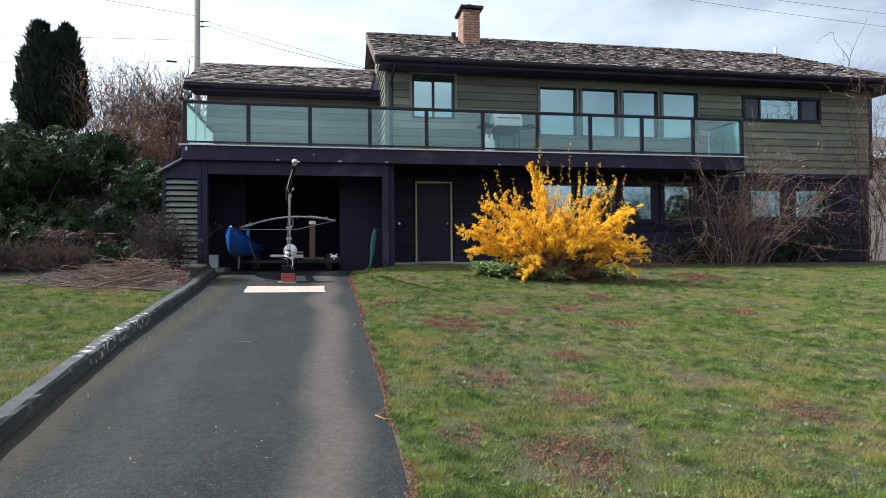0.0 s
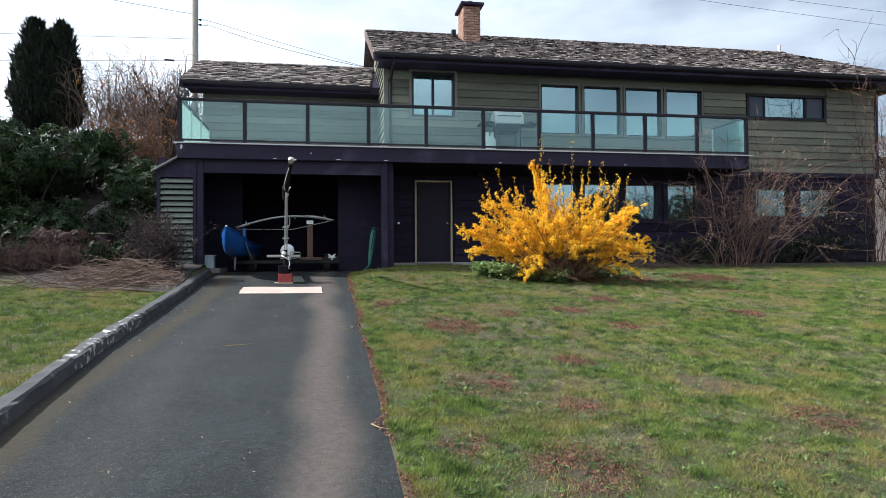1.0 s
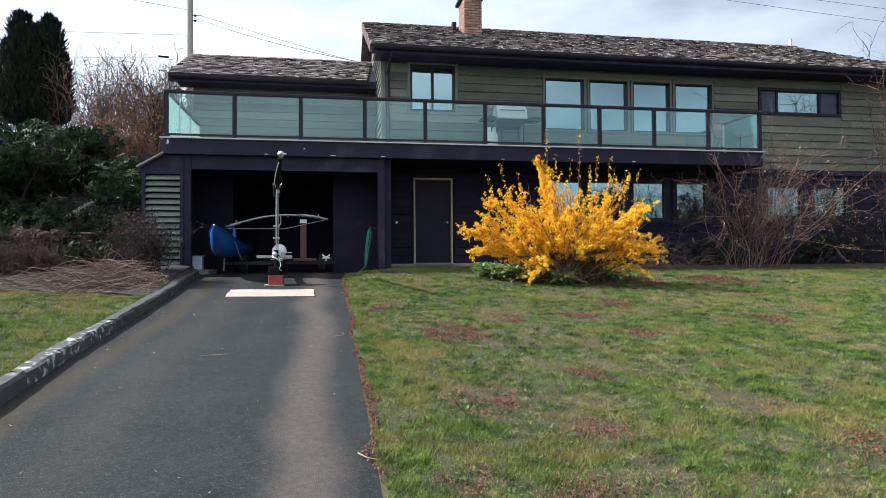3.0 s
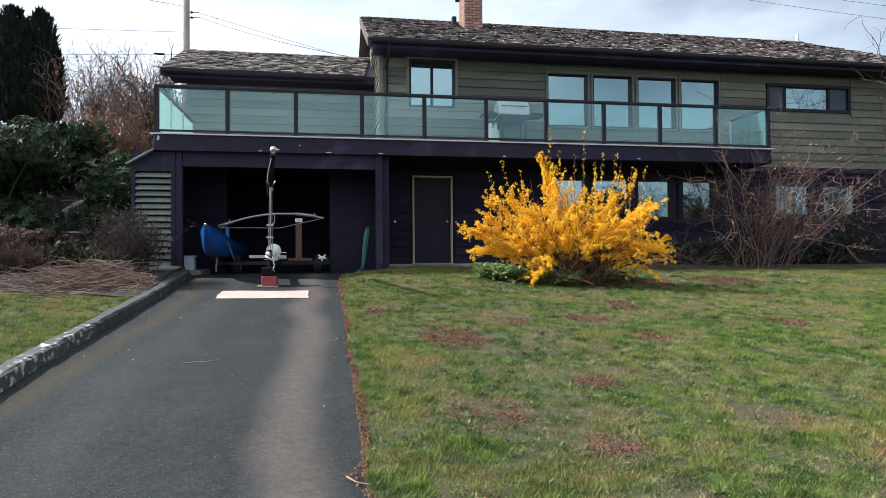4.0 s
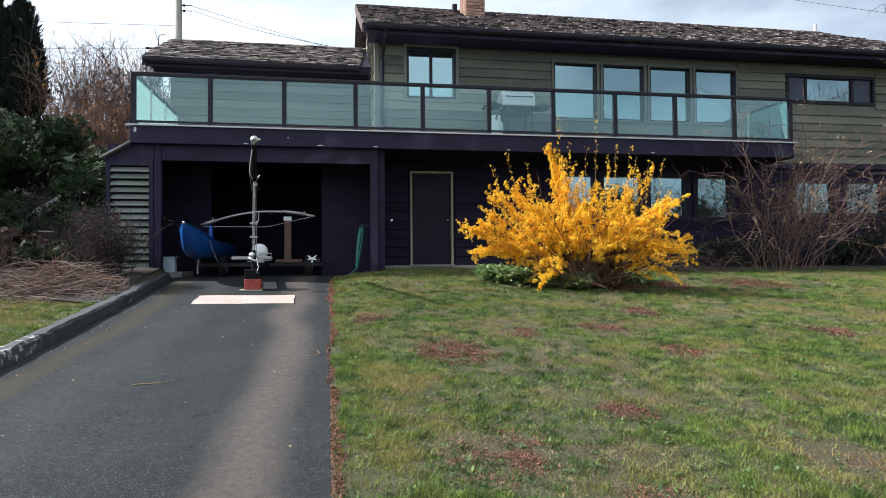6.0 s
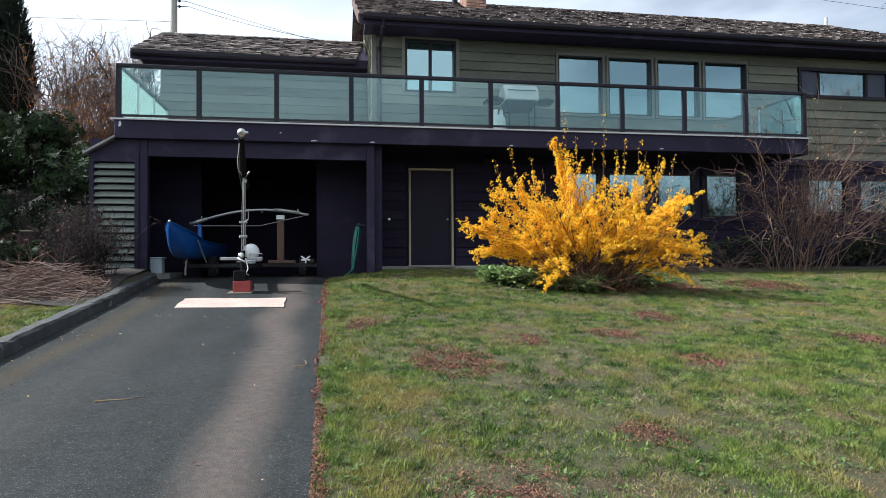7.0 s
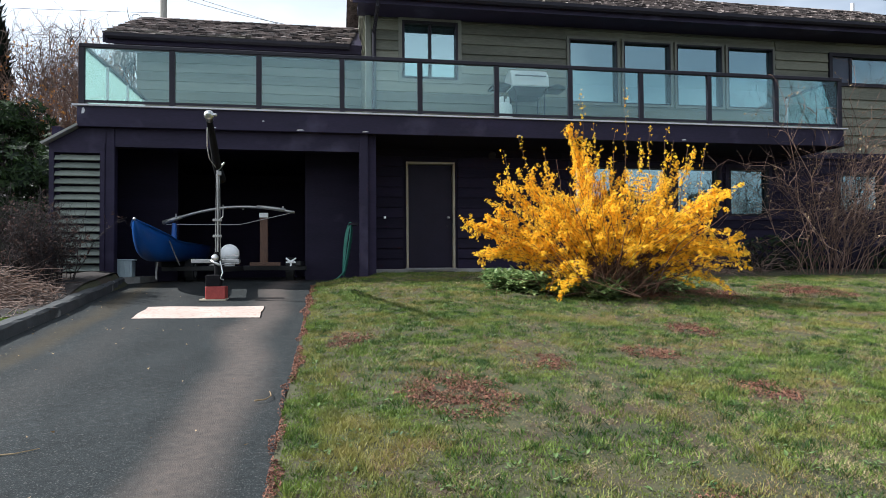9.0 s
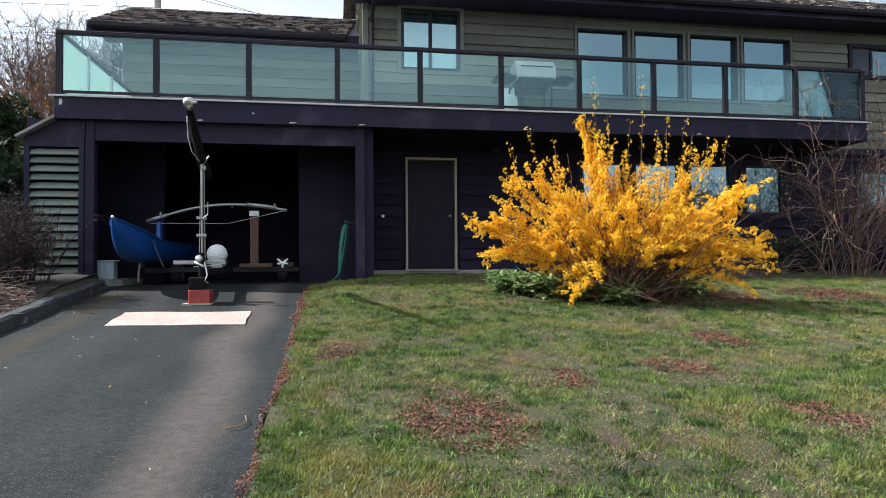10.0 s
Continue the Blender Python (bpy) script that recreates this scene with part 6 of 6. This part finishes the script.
for i in range(4):
    part("rib", boxed(-2.6 + 0.075 * i, -2.59 + 0.075 * i, 15.388, 15.4, 1.46, 1.66), M_BIN, bin_)
solid("crate", boxed(-2.95, -2.7, 15.7, 16.0, 1.41, 1.66, bevel=0.01), M_FRAME, "dark storage crate on the garage ledge", "crate")

hose = thing("garden_hose", (1.25, 15.35, 1.4), "coil of green hose hanging on the garage post", "hose")
for i in range(5):
    w, d = 0.025 + 0.012 * i, 0.02 * i
    pts = []
    for k in range(25):
        t = 2 * math.pi * k / 24
        pts.append((1.23 - 0.06 * (1 - math.cos(t)) + w * math.sin(t) * (0.7 + 0.3 * math.cos(t)), 15.3 + d, 1.86 + (0.42 + 0.012 * i) * math.cos(t)))
    part("loop", tube(bmesh.new(), pts, 0.012, 6), M_HOSE, hose, smooth=True)
part("trailing_end", tube(bmesh.new(), [(1.15, 15.3, 1.5), (1.05, 15.25, 1.4), (0.95, 15.3, 1.31), (0.8, 15.4, 1.3)], 0.012, 6), M_HOSE, hose, smooth=True)
part("hook", boxed(1.2, 1.37, 15.28, 15.4, 2.27, 2.31, bevel=0.005), M_FRAME, hose)
solid("doormat", boxed(2.45, 3.2, 16.02, 16.33, lawn_z(16.2) - 0.01, lawn_z(16.2) + 0.03, bevel=0.008), M_RUBBER, "dark green doormat before the door", "doormat")

# ---- deck things ----
tank = thing("propane_tank", (4.02, 15.45, 4.1), "white propane tank with a collar on the deck", "tank")
bm = bmesh.new()
prof = [(0.0, 4.14), (0.11, 4.14), (0.145, 4.18), (0.152, 4.25), (0.152, 4.4), (0.14, 4.47), (0.1, 4.51), (0.0, 4.52)]
rings = [[bm.verts.new((4.02 + r * math.cos(2 * math.pi * k / 24), 15.45 + r * math.sin(2 * math.pi * k / 24), z)) for k in range(24)] for r, z in prof[1:-1]]
for a, b in zip(rings, rings[1:]):
    for k in range(24):
        bm.faces.new((a[k], a[(k + 1) % 24], b[(k + 1) % 24], b[k]))
bm.faces.new(rings[0][::-1])
bm.faces.new(rings[-1])
part("body", bm, M_WHITE, tank, smooth=True)
part("foot_ring", rod(bmesh.new(), (4.02, 15.45, 4.1), (4.02, 15.45, 4.15), 0.105, 0.105, 20), M_WHITE, tank)
bm = bmesh.new()
for k in range(20):
    if k % 10 in (4, 5):
        continue
    a0, a1 = 2 * math.pi * k / 20, 2 * math.pi * (k + 1) / 20
    prism(bm, [(4.02 + r * math.cos(a), 15.45 + r * math.sin(a), 4.5) for r, a in ((0.1, a0), (0.1, a1), (0.092, a1), (0.092, a0))], (0, 0, 0.12))
part("collar", bm, M_WHITE, tank)
part("valve", rod(bmesh.new(), (4.02, 15.45, 4.5), (4.02, 15.45, 4.6), 0.02, 0.02, 10), M_FRAME, tank)

grill = thing("barbecue_grill", (4.55, 15.75, 4.1), "gas barbecue with a silver hood and dark side shelves", "grill")
M_HOOD = material("pale_hood", (0.42, 0.43, 0.43), (0.62, 0.63, 0.62), 0.4, 4, (1, 1, 1), 50, 0.1, metal=0.2)
bm = prism(bmesh.new(), [(4.2, 15.55, 4.88), (4.2, 16.05, 4.88), (4.2, 16.05, 5.1), (4.2, 15.95, 5.2), (4.2, 15.7, 5.21), (4.2, 15.58, 5.1)], (0.72, 0, 0))
bmesh.ops.bevel(bm, geom=list(bm.edges), offset=0.015, segments=2, affect='EDGES')
part("hood", bm, M_HOOD, grill)
part("firebox", prism(bmesh.new(), [(4.24, 15.58, 4.88), (4.88, 15.58, 4.88), (4.8, 15.62, 4.7), (4.32, 15.62, 4.7)], (0, 0.42, 0)), M_BLACK, grill)
part("hood_handle", tube(bmesh.new(), [(4.28, 15.57, 5.08), (4.28, 15.51, 5.06), (4.84, 15.51, 5.06), (4.84, 15.57, 5.08)], 0.013), M_FRAME, grill)
for x0, x1 in ((3.85, 4.2), (4.94, 5.26)):
    part("side_shelf", prism(bmesh.new(), [(x0, 15.6, 4.86), (x1, 15.6, 4.86), (x1, 15.6, 4.9), ((x0 + x1) / 2, 15.6, 4.95), (x0, 15.6, 4.9)], (0, 0.4, 0)), M_BLACK, grill)
for x in (4.3, 4.84):
    for yy in (15.6, 16.0):
        part("leg", rod(bmesh.new(), (x, yy, 4.1), (x, yy, 4.88), 0.014, 0.014, 8), M_FRAME, grill)
part("bottom_rack", boxed(4.3, 4.84, 15.6, 16.0, 4.25, 4.27), M_FRAME, grill)
for x in (4.3, 4.84):
    part("wheel", rod(bmesh.new(), (x - 0.02, 15.58, 4.17), (x + 0.02, 15.58, 4.17), 0.07, 0.07, 16), M_RUBBER, grill)

lamp = thing("table_lamp", (7.02, 17.05, 4.55), "table lamp with a white shade behind the window", "lamp")
part("shade", rod(bmesh.new(), (7.02, 17.05, 5.2), (7.02, 17.05, 5.5), 0.17, 0.1, 20), M_WHITE, lamp)
part("stem", rod(bmesh.new(), (7.02, 17.05, 4.68), (7.02, 17.05, 5.25), 0.04, 0.02, 12), M_BRICK, lamp)
stand = thing("side_table", (7.02, 17.05, 3.93), "small wooden table behind the window", "table")
part("table_top", boxed(6.75, 7.3, 16.8, 17.3, 4.63, 4.68, bevel=0.008), M_WOOD, stand)
for x in (6.8, 7.25):
    for yy in (16.85, 17.25):
        part("leg", boxed(x - 0.02, x + 0.02, yy - 0.02, yy + 0.02, 3.93, 4.63), M_WOOD, stand)
blind = solid("window_blind", boxed(2.32, 3.3, 16.56, 16.58, 6.06, 6.24), M_WHITE, "white gathered blind at the top of the window", "blind")

# ---- garden and distance ----
stump = thing("tree_stump", (-4.93, 16.2, ground_z(-4.93, 16.2)), "pale cut tree stump on the bank", "stump")
gz = ground_z(-4.93, 16.2)
bm = tube(bmesh.new(), [(-4.93, 16.2, gz - 0.1), (-4.93, 16.2, gz + 0.12), (-4.92, 16.2, 2.16), (-4.92, 16.2, 2.2)], 0.22, 14, 0.9)
part("bark", bm, M_TWIG_DARK, stump)
part("cut_face", rod(bmesh.new(), (-4.92, 16.2, 2.2), (-4.92, 16.2, 2.23), 0.21, 0.2, 14), M_PALE, stump)
for x, yy, r in ((-4.45, 16.5, 0.16), (-4.1, 16.1, 0.13), (-3.7, 15.6, 0.12), (-5.6, 16.5, 0.14)):
    bm = bmesh.new()
    bmesh.ops.create_icosphere(bm, subdivisions=3, radius=r, matrix=Matrix.Translation((x, yy, ground_z(x, yy) + r * 0.4)) @ Matrix.Diagonal((1.3, 1, 0.75, 1)))
    for v in bm.verts:
        v.co += 0.05 * noise.noise_vector(v.co * 6) + 0.015 * noise.noise_vector(v.co * 22)
    solid("garden_rock", bm, M_CONCRETE, "grey rock on the planted bank", "rock", "rocks on the bank")
bm = bmesh.new()
prism(bm, [(-6.0, 17.9, 2.5), (-5.84, 17.9, 2.5), (-5.45, 19.5, 3.3), (-5.61, 19.5, 3.3)], (0, 0, 0.16))
solid("step_edging", bm, M_POLE, "weathered timber edging of the bank's steps", "edging")

pole = thing("utility_pole", (-5.75, 33.46, ground_z(-5.75, 33.46)), "weathered wooden utility pole with cables", "pole")
part("shaft", rod(bmesh.new(), (-5.75, 33.46, 4), (-5.75, 33.46, 19), 0.17, 0.13, 14), M_POLE, pole)
for z in (13.35, 13.1):
    bm = bmesh.new()
    rod(bm, (-5.6, 33.4, z), (-5.15, 33.3, z - 0.03), 0.018, 0.018, 6)
    bmesh.ops.create_uvsphere(bm, u_segments=8, v_segments=6, radius=0.06, matrix=Matrix.Translation((-5.5, 33.4, z)))
    part("insulator", bm, M_BLACK, pole)
bm = rod(bmesh.new(), (-7.15, 33.4, 11.32), (-6.7, 33.4, 11.3), 0.05, 0.05, 10)
part("splice_case", bm, M_BLACK, pole)
part("splice_case", boxed(-5.5, -4.75, 33.3, 33.45, 11.1, 11.3, bevel=0.03), M_BLACK, pole)
pole.location.x -= 0.42


def cable(points, r=0.008):
    bm = bmesh.new()
    a, b, sag = points
    pts = [Vector(a).lerp(Vector(b), t) - Vector((0, 0, sag * 4 * t * (1 - t))) for t in np.linspace(0, 1, 13)]
    tube(bm, pts, r, 5)
    mid = pts[6]
    solid("overhead_cable", bm, M_BLACK, "thin overhead cable strung from the utility pole", "cable", "overhead cables")


cable(((-6.17, 33.4, 11.35), (-60, 36, 11.0), 0.4))
cable(((-6.17, 33.4, 11.3), (30, 40, 9.5), 0.5))
cable(((-6.17, 33.4, 12.4), (-60, 34, 12.8), 0.4))
cable(((-5.57, 33.3, 13.3), (30, 45, 9.8), 0.6), 0.009)
cable(((-5.57, 33.3, 13.1), (3.5, 21.5, 7.6), 0.25), 0.009)
cable(((-6.17, 33.4, 13.6), (-40, 20, 14.5), 0.3), 0.009)
cable(((-6.17, 33.4, 18.3), (70, 44, 18.6), 0.7), 0.011)
cable(((-6.17, 33.4, 18.8), (70, 44, 19.8), 0.7), 0.011)
cable(((-6.17, 33.4, 19.0), (70, 42, 20.8), 0.7), 0.011)

M_STUCCO = material("pinkish_stucco", (0.5, 0.4, 0.36), (0.62, 0.52, 0.47), 0.9, 2, (1, 1, 1), 40, 0.2)
M_METAL_ROOF = material("teal_grey_roof", (0.14, 0.2, 0.2), (0.2, 0.27, 0.27), 0.6, 2, (1, 1, 1), 30, 0.1)
near_house = thing("neighbour_house", (25, 26, 1.5), "pinkish neighbouring house with a pale roof edge", "house")
part("wall", boxed(21.0, 30, 22.5, 30, 1.4, 5.5), M_STUCCO, near_house)
part("roof", prism(bmesh.new(), [(20.5, 22.0, 5.5), (30.5, 22.0, 5.5), (30.5, 26.2, 7.0), (20.5, 26.2, 7.0)], (0, 0, 0.12)), M_SHAKE, near_house)
part("roof_slope", prism(bmesh.new(), [(20.5, 26.2, 7.0), (30.5, 26.2, 7.0), (30.5, 30.5, 5.5), (20.5, 30.5, 5.5)], (0, 0, 0.12)), M_SHAKE, near_house)
part("fascia", boxed(20.5, 30.5, 21.94, 22.0, 5.42, 5.66), M_WHITE, near_house)
far_house = thing("far_house", (-19.5, 40, 6), "low neighbouring house with a teal-grey roof", "house")
part("wall", boxed(-24, -16.6, 41, 47, 5.5, 8.9), M_SIDING, far_house)
part("roof", prism(bmesh.new(), [(-24.5, 40, 9.0), (-16.0, 40, 9.0), (-16.0, 44, 9.6), (-24.5, 44, 9.6)], (0, 0, 0.12)), M_METAL_ROOF, far_house)
part("fascia", boxed(-24.5, -16.0, 39.94, 40, 8.88, 9.14), M_METAL_ROOF, far_house)

for pts in ([(-0.93, 7.67), (-0.84, 7.69), (-0.74, 7.7), (-0.64, 7.76)], [(0.39, 8.47), (0.46, 8.49), (0.49, 8.57), (0.47, 8.68)], [(0.49, 4.92), (0.54, 4.84), (0.61, 4.8)]):
    bm = tube(bmesh.new(), [(x, y, drive_z(y) + 0.02) for x, y in pts], 0.006, 5, 0.4)
    solid("stick", bm, M_STRAW, "dry bent twig lying on the asphalt", "stick", "twigs on the drive")
